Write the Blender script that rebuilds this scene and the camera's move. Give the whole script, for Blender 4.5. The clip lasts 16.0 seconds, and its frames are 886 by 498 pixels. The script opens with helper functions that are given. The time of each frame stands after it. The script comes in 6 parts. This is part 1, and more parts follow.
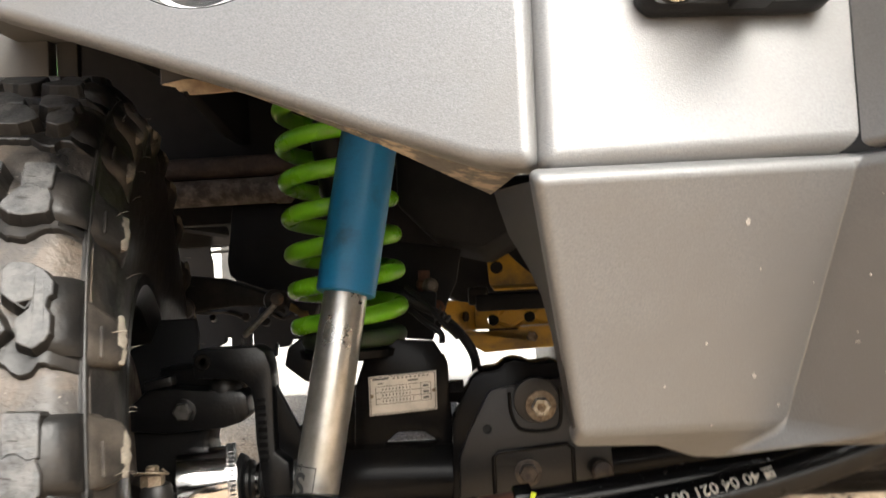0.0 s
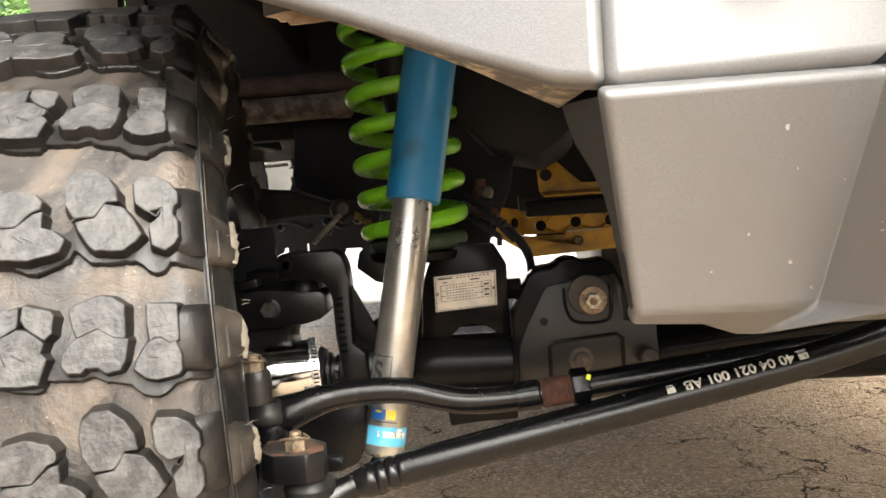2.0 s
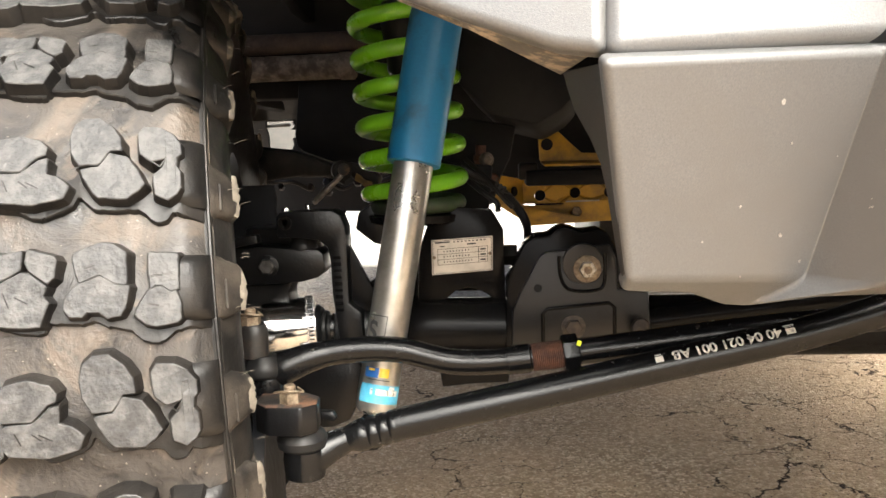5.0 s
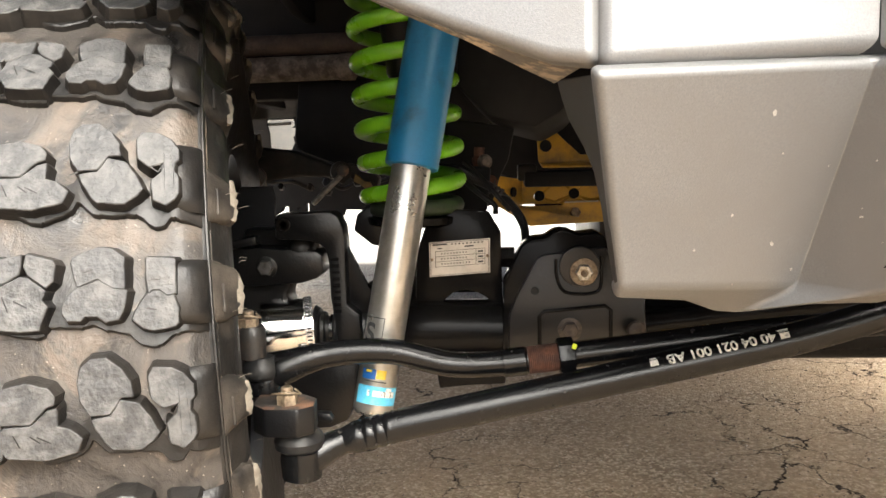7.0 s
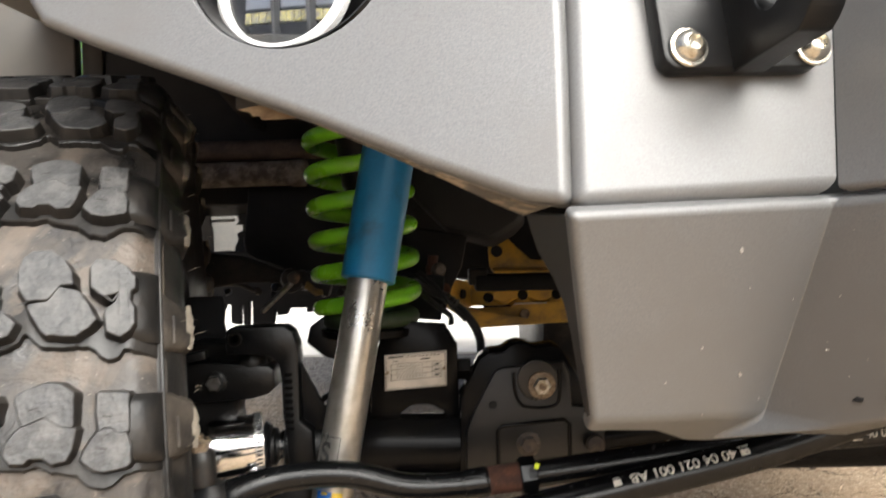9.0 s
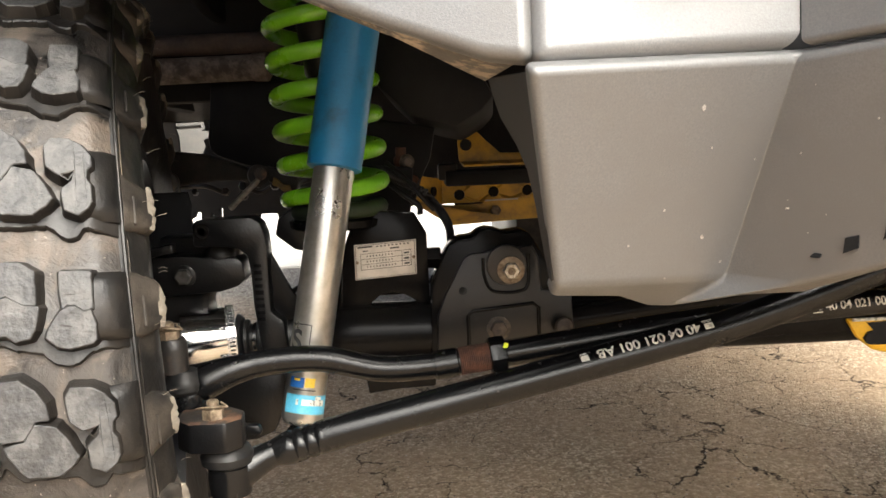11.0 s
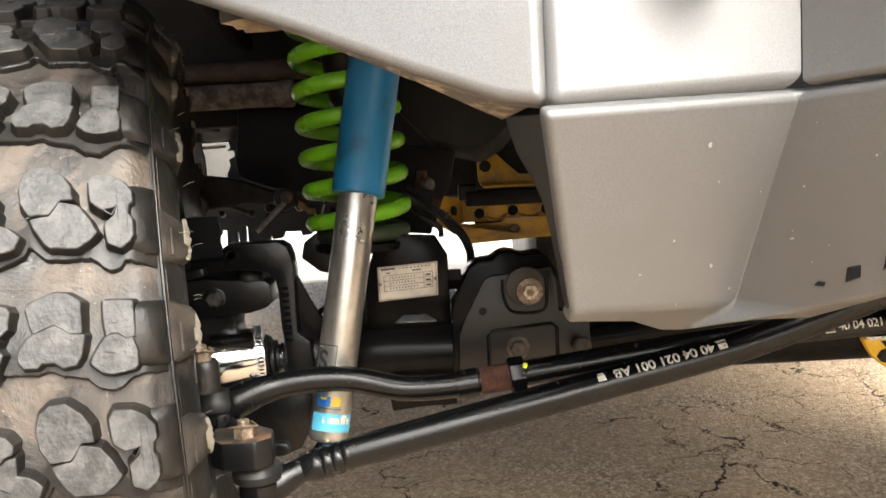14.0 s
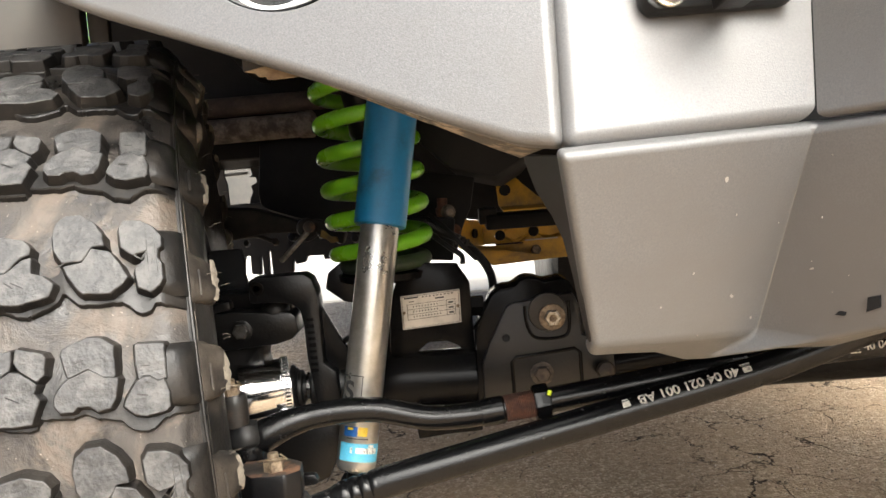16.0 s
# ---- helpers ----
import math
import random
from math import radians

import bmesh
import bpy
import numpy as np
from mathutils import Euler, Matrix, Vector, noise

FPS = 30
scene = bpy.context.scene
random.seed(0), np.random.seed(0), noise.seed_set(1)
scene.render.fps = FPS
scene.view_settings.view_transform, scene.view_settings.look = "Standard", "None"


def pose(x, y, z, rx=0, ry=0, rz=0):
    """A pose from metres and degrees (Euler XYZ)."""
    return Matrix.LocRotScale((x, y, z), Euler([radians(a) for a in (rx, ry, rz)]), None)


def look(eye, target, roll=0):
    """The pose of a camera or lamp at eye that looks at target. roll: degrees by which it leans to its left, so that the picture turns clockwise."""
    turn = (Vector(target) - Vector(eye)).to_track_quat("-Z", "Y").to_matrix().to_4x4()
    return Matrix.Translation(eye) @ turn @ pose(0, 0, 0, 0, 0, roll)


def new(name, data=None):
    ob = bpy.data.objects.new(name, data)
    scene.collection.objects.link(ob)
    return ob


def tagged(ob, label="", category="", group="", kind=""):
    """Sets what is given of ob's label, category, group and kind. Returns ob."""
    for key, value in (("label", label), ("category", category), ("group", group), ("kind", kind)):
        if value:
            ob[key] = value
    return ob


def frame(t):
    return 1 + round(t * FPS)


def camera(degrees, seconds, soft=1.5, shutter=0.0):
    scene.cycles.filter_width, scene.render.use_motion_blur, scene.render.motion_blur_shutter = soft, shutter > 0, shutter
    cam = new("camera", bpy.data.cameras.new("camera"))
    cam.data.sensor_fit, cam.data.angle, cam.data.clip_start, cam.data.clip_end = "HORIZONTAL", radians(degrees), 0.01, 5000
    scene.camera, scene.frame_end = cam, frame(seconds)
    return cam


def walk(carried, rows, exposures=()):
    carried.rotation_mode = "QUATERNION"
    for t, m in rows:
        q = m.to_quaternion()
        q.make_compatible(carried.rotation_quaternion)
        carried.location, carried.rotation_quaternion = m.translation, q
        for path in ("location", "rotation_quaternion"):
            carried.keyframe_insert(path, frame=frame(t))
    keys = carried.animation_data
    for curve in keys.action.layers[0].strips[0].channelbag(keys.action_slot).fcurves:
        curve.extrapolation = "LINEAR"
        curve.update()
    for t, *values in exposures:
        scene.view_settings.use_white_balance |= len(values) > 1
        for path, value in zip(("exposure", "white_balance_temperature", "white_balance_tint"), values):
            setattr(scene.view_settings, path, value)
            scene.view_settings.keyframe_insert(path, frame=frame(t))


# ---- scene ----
# ---------------------------------------------------------------- camera
cam = camera(56.26, 16.0, shutter=0.6)
PATH = [
    (0, (0.0592, 0.0312, 0.7069), (0.0156, 2.0300, 0.7618), -2.64),
    (0.5, (0.0346, -0.0109, 0.7133), (0.0562, 1.9886, 0.6758), -6.32),
    (1, (0.0372, -0.0119, 0.7100), (0.0650, 1.9862, 0.6258), -7.72),
    (1.5, (0.0378, -0.0321, 0.7173), (0.0103, 1.9631, 0.5820), -6.67),
    (2, (0.0322, -0.0539, 0.7046), (-0.1090, 1.9351, 0.5507), -3.78),
    (2.5, (0.0368, -0.0542, 0.7063), (-0.1034, 1.9339, 0.5396), -2.75),
    (3, (0.0387, -0.0659, 0.7147), (-0.1195, 1.9210, 0.5488), -2.92),
    (3.5, (0.0373, -0.0575, 0.7028), (-0.1029, 1.9299, 0.5280), -3.14),
    (4, (0.0398, -0.0578, 0.7073), (-0.0831, 1.9295, 0.5193), -3.04),
    (4.5, (0.0404, -0.0616, 0.7111), (-0.0882, 1.9233, 0.5021), -2.55),
    (5, (0.0343, -0.0665, 0.6995), (-0.1073, 1.9153, 0.4700), -1.55),
    (5.2, (0.0372, -0.0792, 0.7084), (-0.1107, 1.9027, 0.4845), -1.40),
    (7.3, (0.0419, -0.0708, 0.7080), (-0.1041, 1.9094, 0.4685), -1.29),
    (7.5, (0.0453, -0.0727, 0.7282), (-0.0965, 1.9089, 0.4980), -1.69),
    (8, (0.0341, -0.0729, 0.7374), (-0.0865, 1.9125, 0.5285), -3.02),
    (8.5, (0.0097, -0.0896, 0.7354), (-0.0915, 1.9016, 0.5767), -2.92),
    (9, (0.0171, -0.0593, 0.7428), (0.0236, 1.9403, 0.7060), -1.17),
    (9.5, (0.0195, -0.0505, 0.7457), (0.0601, 1.9490, 0.7389), -1.17),
    (10, (0.0207, -0.0509, 0.7191), (0.0762, 1.9459, 0.6189), -1.40),
    (10.2, (0.0200, -0.0498, 0.7021), (0.0763, 1.9431, 0.5437), -1.55),
    (12.3, (0.0360, -0.0720, 0.7219), (0.1025, 1.9082, 0.4494), -3.17),
    (12.5, (0.0320, -0.0708, 0.7184), (0.0997, 1.9106, 0.4543), -2.92),
    (13, (0.0281, -0.0799, 0.7216), (0.0789, 1.9040, 0.4736), -2.90),
    (13.5, (0.0183, -0.0979, 0.7221), (0.0365, 1.8877, 0.4835), -2.74),
    (14, (0.0249, -0.0893, 0.7269), (0.0363, 1.8990, 0.5109), -2.85),
    (14.5, (0.0207, -0.0988, 0.7350), (0.0116, 1.8926, 0.5496), -3.83),
    (15, (0.0246, -0.0960, 0.7443), (0.0033, 1.8948, 0.5546), -4.33),
    (15.5, (0.0257, -0.0996, 0.7457), (-0.0046, 1.8923, 0.5678), -4.35),
    (16, (0.0257, -0.0988, 0.7467), (-0.0123, 1.8928, 0.5679), -4.40),
]
EXPOSE = [(0.0, 1.50, 6040, 3), (1.5, 1.70, 6180, 3), (4.0, 1.74, 6130, 3), (5.0, 1.84, 6170, 3), (7.5, 1.81, 6100, 3), (8.0, 1.62, 6050, 3), (8.5, 1.6, 6000, 3), (9.3, 1.08, 5900, 3), (10.0, 1.24, 6070, 3), (12.5, 1.72, 6150, 3), (14.0, 1.66, 6080, 3), (14.5, 1.5, 6050, 3), (16.0, 1.53, 6050, 3)]
walk(cam, [(t, look(eye, target, roll)) for t, eye, target, roll in PATH], EXPOSE)

# ---------------------------------------------------------------- world and sun
world = bpy.data.worlds.new("overcast_sky")
world.use_nodes = True
scene.world = world
wn = world.node_tree.nodes
sky = wn.new("ShaderNodeTexSky")
sky.sky_type = "NISHITA"
sky.sun_disc = False
SUN_EL, SUN_AZ = 45.0, 155.0
sky.sun_elevation, sky.sun_rotation = radians(SUN_EL), radians(SUN_AZ)
sky.dust_density, sky.air_density, sky.ozone_density = 10.0, 0.3, 0.0
wn["Background"].inputs["Strength"].default_value = 0.15
world.node_tree.links.new(sky.outputs["Color"], wn["Background"].inputs["Color"])
sun = new("sun", bpy.data.lights.new("sun", "SUN"))
sun.data.energy, sun.data.angle, sun.data.color = 1.5, radians(66.0), (1.0, 0.93, 0.83)
_d = Vector((math.sin(radians(SUN_AZ)) * math.cos(radians(SUN_EL)), math.cos(radians(SUN_AZ)) * math.cos(radians(SUN_EL)), math.sin(radians(SUN_EL))))
sun.matrix_world = look(_d * 30, (0, 0, 0))


# ---------------------------------------------------------------- materials
def mat(name, color, rough=0.5, metal=0.0, dirt=None, dirt_scale=8.0, dirt_amount=0.5, dirt_sharp=0.2, grain=0.15, grain_scale=400.0,
        bump=0.1, bump_scale=600.0, spec=0.5, rough_var=0.15, coat=0.0, big_bump=0.0, big_scale=40.0):
    """A procedural surface: a base colour with fine grain, patches of a second colour, and two scales of relief."""
    m = bpy.data.materials.new(name)
    m.use_nodes = True
    n, l = m.node_tree.nodes, m.node_tree.links
    b = n["Principled BSDF"]
    co = n.new("ShaderNodeTexCoord")
    ns = n.new("ShaderNodeTexNoise")
    ns.inputs["Scale"].default_value, ns.inputs["Detail"].default_value = grain_scale, 3.0
    l.new(co.outputs["Object"], ns.inputs["Vector"])
    big = n.new("ShaderNodeTexNoise")
    big.inputs["Scale"].default_value, big.inputs["Detail"].default_value, big.inputs["Roughness"].default_value = dirt_scale, 6.0, 0.65
    l.new(co.outputs["Object"], big.inputs["Vector"])
    vary = n.new("ShaderNodeMapRange")
    vary.inputs["From Min"].default_value, vary.inputs["From Max"].default_value = 0.25, 0.75
    vary.inputs["To Min"].default_value, vary.inputs["To Max"].default_value = 1.0 - grain, 1.0 + grain
    l.new(ns.outputs["Fac"], vary.inputs["Value"])
    mul = n.new("ShaderNodeMix")
    mul.data_type, mul.blend_type = "RGBA", "MULTIPLY"
    mul.inputs["Factor"].default_value = 1.0
    mul.inputs["A"].default_value = (*color, 1)
    l.new(vary.outputs["Result"], mul.inputs["B"])
    out = mul.outputs["Result"]
    ramp = n.new("ShaderNodeMapRange")
    ramp.interpolation_type = "SMOOTHSTEP"
    ramp.inputs["From Min"].default_value = 1.0 - dirt_amount - dirt_sharp / 2
    ramp.inputs["From Max"].default_value = 1.0 - dirt_amount + dirt_sharp / 2
    l.new(big.outputs["Fac"], ramp.inputs["Value"])
    if dirt:
        mx = n.new("ShaderNodeMix")
        mx.data_type = "RGBA"
        l.new(ramp.outputs["Result"], mx.inputs["Factor"])
        l.new(out, mx.inputs["A"])
        mx.inputs["B"].default_value = (*dirt, 1)
        out = mx.outputs["Result"]
    l.new(out, b.inputs["Base Color"])
    rr = n.new("ShaderNodeMapRange")
    rr.inputs["To Min"].default_value, rr.inputs["To Max"].default_value = max(rough - rough_var, 0.02), min(rough + rough_var, 1.0)
    l.new(big.outputs["Fac"], rr.inputs["Value"])
    l.new(rr.outputs["Result"], b.inputs["Roughness"])
    b.inputs["Metallic"].default_value = metal
    b.inputs["Specular IOR Level"].default_value = spec
    b.inputs["Coat Weight"].default_value = coat
    b.inputs["Coat Roughness"].default_value = 0.15
    if bump:
        bn = n.new("ShaderNodeTexNoise")
        bn.inputs["Scale"].default_value, bn.inputs["Detail"].default_value = bump_scale, 4.0
        l.new(co.outputs["Object"], bn.inputs["Vector"])
        bp = n.new("ShaderNodeBump")
        bp.inputs["Strength"].default_value, bp.inputs["Distance"].default_value = bump, 0.001
        l.new(bn.outputs["Fac"], bp.inputs["Height"])
        if big_bump:
            b2 = n.new("ShaderNodeBump")
            b2.inputs["Strength"].default_value, b2.inputs["Distance"].default_value = big_bump, 0.004
            b3 = n.new("ShaderNodeTexNoise")
            b3.inputs["Scale"].default_value, b3.inputs["Detail"].default_value = big_scale, 4.0
            l.new(co.outputs["Object"], b3.inputs["Vector"])
            l.new(b3.outputs["Fac"], b2.inputs["Height"])
            l.new(bp.outputs["Normal"], b2.inputs["Normal"])
            l.new(b2.outputs["Normal"], b.inputs["Normal"])
        else:
            l.new(bp.outputs["Normal"], b.inputs["Normal"])
    return m


BUMPER = mat("grey_powder_coat", (0.148, 0.150, 0.153), 0.42, 0.25, (0.137, 0.1345, 0.1315), 5, 0.5, 0.4, 0.20, 650, 0.22, 900, rough_var=0.06)
# one dark tone for dark plates and for shade at the bumper's end
END_PLATE = mat("dark_plate_and_shade", (0.028, 0.0275, 0.027), 0.55, 0.0, (0.045, 0.041, 0.037), 12, 0.45, 0.4, 0.15, 600, 0.2, 700, spec=0.25)
BUMPER_BACK = mat("bumper_inside_dusty", (0.10, 0.093, 0.085), 0.7, 0.1, (0.34, 0.28, 0.21), 40, 0.47, 0.12, 0.2, 300, 0.3, 500)
CHIP_AND_SLIT = mat("bare_metal_and_slit_light", (0.40, 0.385, 0.36), 0.5, 0.2, (0.28, 0.26, 0.235), 300, 0.5, 0.3)
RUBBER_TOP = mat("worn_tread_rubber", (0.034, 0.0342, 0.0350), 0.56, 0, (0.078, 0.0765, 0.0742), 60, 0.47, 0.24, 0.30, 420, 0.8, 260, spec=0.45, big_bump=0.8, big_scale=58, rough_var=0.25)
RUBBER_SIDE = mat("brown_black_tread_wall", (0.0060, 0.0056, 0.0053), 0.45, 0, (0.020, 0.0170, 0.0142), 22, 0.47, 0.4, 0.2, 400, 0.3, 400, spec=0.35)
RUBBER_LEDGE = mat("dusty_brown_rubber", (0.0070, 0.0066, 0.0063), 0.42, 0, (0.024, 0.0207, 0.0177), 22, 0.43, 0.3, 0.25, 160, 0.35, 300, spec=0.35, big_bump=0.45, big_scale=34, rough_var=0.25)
RUBBER_WALL = mat("black_tyre_sidewall", (0.0085, 0.0081, 0.0077), 0.40, 0, (0.034, 0.029, 0.024), 20, 0.42, 0.35, 0.2, 400, 0.2, 400, spec=0.3, big_bump=0.4, big_scale=55)
SIDE_LUG = mat("dusty_side_lug_rubber", (0.0125, 0.0114, 0.0104), 0.45, 0, (0.050, 0.0420, 0.0340), 24, 0.46, 0.3, 0.25, 260, 0.3, 300, spec=0.25, big_bump=0.4, big_scale=50)
TORN = mat("torn_rubber_edge", (0.165, 0.146, 0.116), 0.85, 0, (0.11, 0.093, 0.073), 60, 0.5, 0.3)
BLACK = mat("black_axle_paint", (0.005, 0.005, 0.0055), 0.22, 0, (0.008, 0.007, 0.006), 14, 0.42, 0.3, 0.3, 300, 0.08, 300, spec=0.10, rough_var=0.08)
BLACK_CAST = mat("rough_black_casting", (0.0042, 0.0043, 0.0049), 0.32, 0, (0.0075, 0.0070, 0.0066), 20, 0.4, 0.3, 0.3, 350, 0.35, 260, spec=0.34, rough_var=0.12)
BLACK_DUSTY = mat("dusty_black_bracket", (0.0066, 0.0065, 0.0065), 0.36, 0, (0.013, 0.0120, 0.011), 12, 0.46, 0.4, 0.25, 350, 0.2, 300, spec=0.42, big_bump=0.2, big_scale=30)
ROD = mat("black_rod_paint", (0.0042, 0.0043, 0.0047), 0.24, 0.0, (0.085, 0.076, 0.066), 120, 0.30, 0.05, 0.4, 500, 0.25, 350, spec=0.34, rough_var=0.12)
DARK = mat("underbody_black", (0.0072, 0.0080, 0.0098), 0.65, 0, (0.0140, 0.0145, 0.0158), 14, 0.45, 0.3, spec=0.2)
RUST = mat("rusty_steel", (0.13, 0.055, 0.032), 0.85, 0.1, (0.06, 0.03, 0.022), 60, 0.5, 0.3, 0.3, 400, 0.5, 400)
RUSTY_BROWN = mat("dirty_brown_frame", (0.013, 0.0095, 0.0075), 0.8, 0, (0.012, 0.010, 0.009), 9, 0.5, 0.4, 0.3, 200, 0.4, 200)
BROWN_TUBE = mat("brown_rusty_tube", (0.055, 0.036, 0.027), 0.8, 0, (0.022, 0.016, 0.013), 18, 0.48, 0.3, 0.3, 200, 0.4, 200)
PALE_RUST = mat("dusty_rusty_tube", (0.14, 0.115, 0.092), 0.8, 0, (0.045, 0.032, 0.025), 34, 0.48, 0.2, 0.3, 200, 0.5, 200)
RUST_TOP = mat("rust_stained_casting", (0.021, 0.0185, 0.0165), 0.6, 0, (0.125, 0.066, 0.038), 40, 0.47, 0.2, 0.3, 300, 0.5, 200)
NUT_GRIMY = mat("grimy_nut", (0.085, 0.065, 0.048), 0.5, 0.3, (0.03, 0.024, 0.02), 70, 0.5, 0.3)
BOSS_GREY = mat("grimy_forged_boss", (0.013, 0.0125, 0.012), 0.45, 0, (0.045, 0.030, 0.021), 60, 0.40, 0.3, 0.3, 300, 0.3, 250)
ZINC_BRIGHT = mat("clean_zinc_bolt", (0.62, 0.59, 0.52), 0.24, 0.95, (0.38, 0.33, 0.24), 90, 0.4, 0.3, 0.1, 400, 0.15, rough_var=0.1)
ZINC = mat("zinc_bolt", (0.42, 0.40, 0.36), 0.30, 0.9, (0.20, 0.17, 0.12), 140, 0.46, 0.25, 0.15, 400, 0.25, rough_var=0.15)
NUT_DARK = mat("dull_steel_bolt", (0.085, 0.083, 0.08), 0.42, 0.5, (0.03, 0.028, 0.025), 120, 0.5, 0.3)
NUT = mat("dirty_zinc_nut", (0.27, 0.215, 0.15), 0.55, 0.4, (0.10, 0.07, 0.045), 90, 0.5, 0.3, 0.2, 300, 0.3, rough_var=0.1)
CHROME = mat("polished_steel", (0.78, 0.78, 0.79), 0.13, 1.0, None, grain=0.02, bump=0.02, rough_var=0.05)
BRUSHED = mat("bright_turned_steel", (0.86, 0.86, 0.87), 0.24, 0.75, (0.75, 0.74, 0.73), 40, 0.4, 0.4, 0.03, 400, 0.02, 400, rough_var=0.05)
SILVER = mat("zinc_shock_body", (0.55, 0.538, 0.505), 0.30, 0.85, (0.37, 0.345, 0.295), 26, 0.44, 0.4, 0.06, 300, 0.06, 500, rough_var=0.12)
BLUE = mat("blue_dust_tube", (0.016, 0.150, 0.32), 0.42, 0, (0.018, 0.075, 0.125), 11, 0.40, 0.22, 0.06, 300, 0.08, 300)
GREEN = mat("lime_green_spring", (0.17, 0.44, 0.015), 0.28, 0, (0.14, 0.36, 0.015), 14, 0.4, 0.3, 0.06, 300, 0.06, 300, rough_var=0.08)
GREEN_DIRTY_SHADED = mat("grimy_shaded_green", (0.022, 0.042, 0.013), 0.6, 0, (0.012, 0.013, 0.011), 20, 0.5, 0.4)
YELLOW = mat("yellow_painted_steel", (0.50, 0.29, 0.02), 0.45, 0, (0.16, 0.10, 0.035), 14, 0.46, 0.35, 0.08, 300, 0.1, 300)
YELLOW_DIRTY = mat("grimy_yellow_steel", (0.20, 0.115, 0.015), 0.6, 0, (0.06, 0.04, 0.02), 20, 0.5, 0.3, 0.1, 300, 0.1, 300)
YELLOW_BRIGHT = mat("bright_yellow_guard", (0.72, 0.43, 0.01), 0.4, 0, (0.02, 0.018, 0.015), 26, 0.34, 0.06, 0.06, 300, 0.1, 300)
WHITE_INK_AND_GLINT = mat("white_marking_and_bright_strip", (0.62, 0.60, 0.54), 0.6, 0, (0.16, 0.155, 0.145), 330, 0.44, 0.12)
BLACK_INK = mat("black_print", (0.03, 0.03, 0.03), 0.6)
PLATE = mat("aluminium_data_plate", (0.56, 0.52, 0.46), 0.5, 0.35, (0.42, 0.39, 0.34), 40, 0.45, 0.4, 0.05, 300, 0.1, 300)
LIGHT_BLUE = mat("light_blue_sticker", (0.10, 0.42, 0.62), 0.4, 0, (0.2, 0.5, 0.64), 60, 0.4, 0.3)
BLUE_STICKER = mat("blue_sticker", (0.02, 0.12, 0.42), 0.4)
YELLOW_INK = mat("yellow_sticker", (0.75, 0.52, 0.03), 0.4)
LIME_INK = mat("lime_paint_dab", (0.62, 0.75, 0.03), 0.6)
BOOT = mat("black_rubber_boot", (0.0075, 0.0078, 0.0085), 0.46, 0, (0.022, 0.020, 0.018), 25, 0.4, 0.3, 0.2, 400, 0.15, 300, spec=0.3)
ARM_DUST = mat("dusty_brown_black_arm", (0.0115, 0.0110, 0.0108), 0.6, 0, (0.030, 0.0265, 0.0230), 26, 0.44, 0.3, 0.3, 300, 0.3, 300, spec=0.25)
ROD_DULL = mat("dull_steel_rod", (0.24, 0.225, 0.205), 0.42, 0.6, (0.09, 0.078, 0.065), 60, 0.42, 0.3)
SATIN_BLACK = mat("satin_black_powder_coat", (0.0052, 0.0052, 0.0056), 0.36, 0, (0.0085, 0.0082, 0.0078), 18, 0.45, 0.3, 0.2, 500, 0.15, 500, spec=0.3)
FLARE = mat("grey_plastic_flare", (0.065, 0.063, 0.060), 0.6, 0, (0.085, 0.08, 0.072), 8, 0.5, 0.4, 0.1, 500, 0.3, 500)
WOOD = mat("pale_wooden_wedge", (0.24, 0.185, 0.115), 0.75, 0, (0.12, 0.08, 0.05), 40, 0.5, 0.3)
RING_WHITE = mat("white_lamp_ring", (0.60, 0.60, 0.60), 0.25)
LED_CUP = mat("grey_reflector_cup", (0.20, 0.22, 0.26), 0.3, 0.6)
LED_YELLOW = mat("yellow_led_chip", (0.42, 0.38, 0.14), 0.3, 0, (0.2, 0.19, 0.15), 300, 0.5, 0.2)
PALE_WALL = mat("pale_render", (0.90, 0.885, 0.86), 0.9, 0, (0.83, 0.81, 0.78), 2, 0.5, 0.4)
PALE_GROUND = mat("pale_sunlit_ground", (0.62, 0.59, 0.54), 0.85, 0, (0.48, 0.45, 0.40), 1.5, 0.45, 0.4, 0.12, 30, 0.3, 60)
CAR_PAINT = mat("dark_car_body", (0.012, 0.012, 0.013), 0.6, 0)


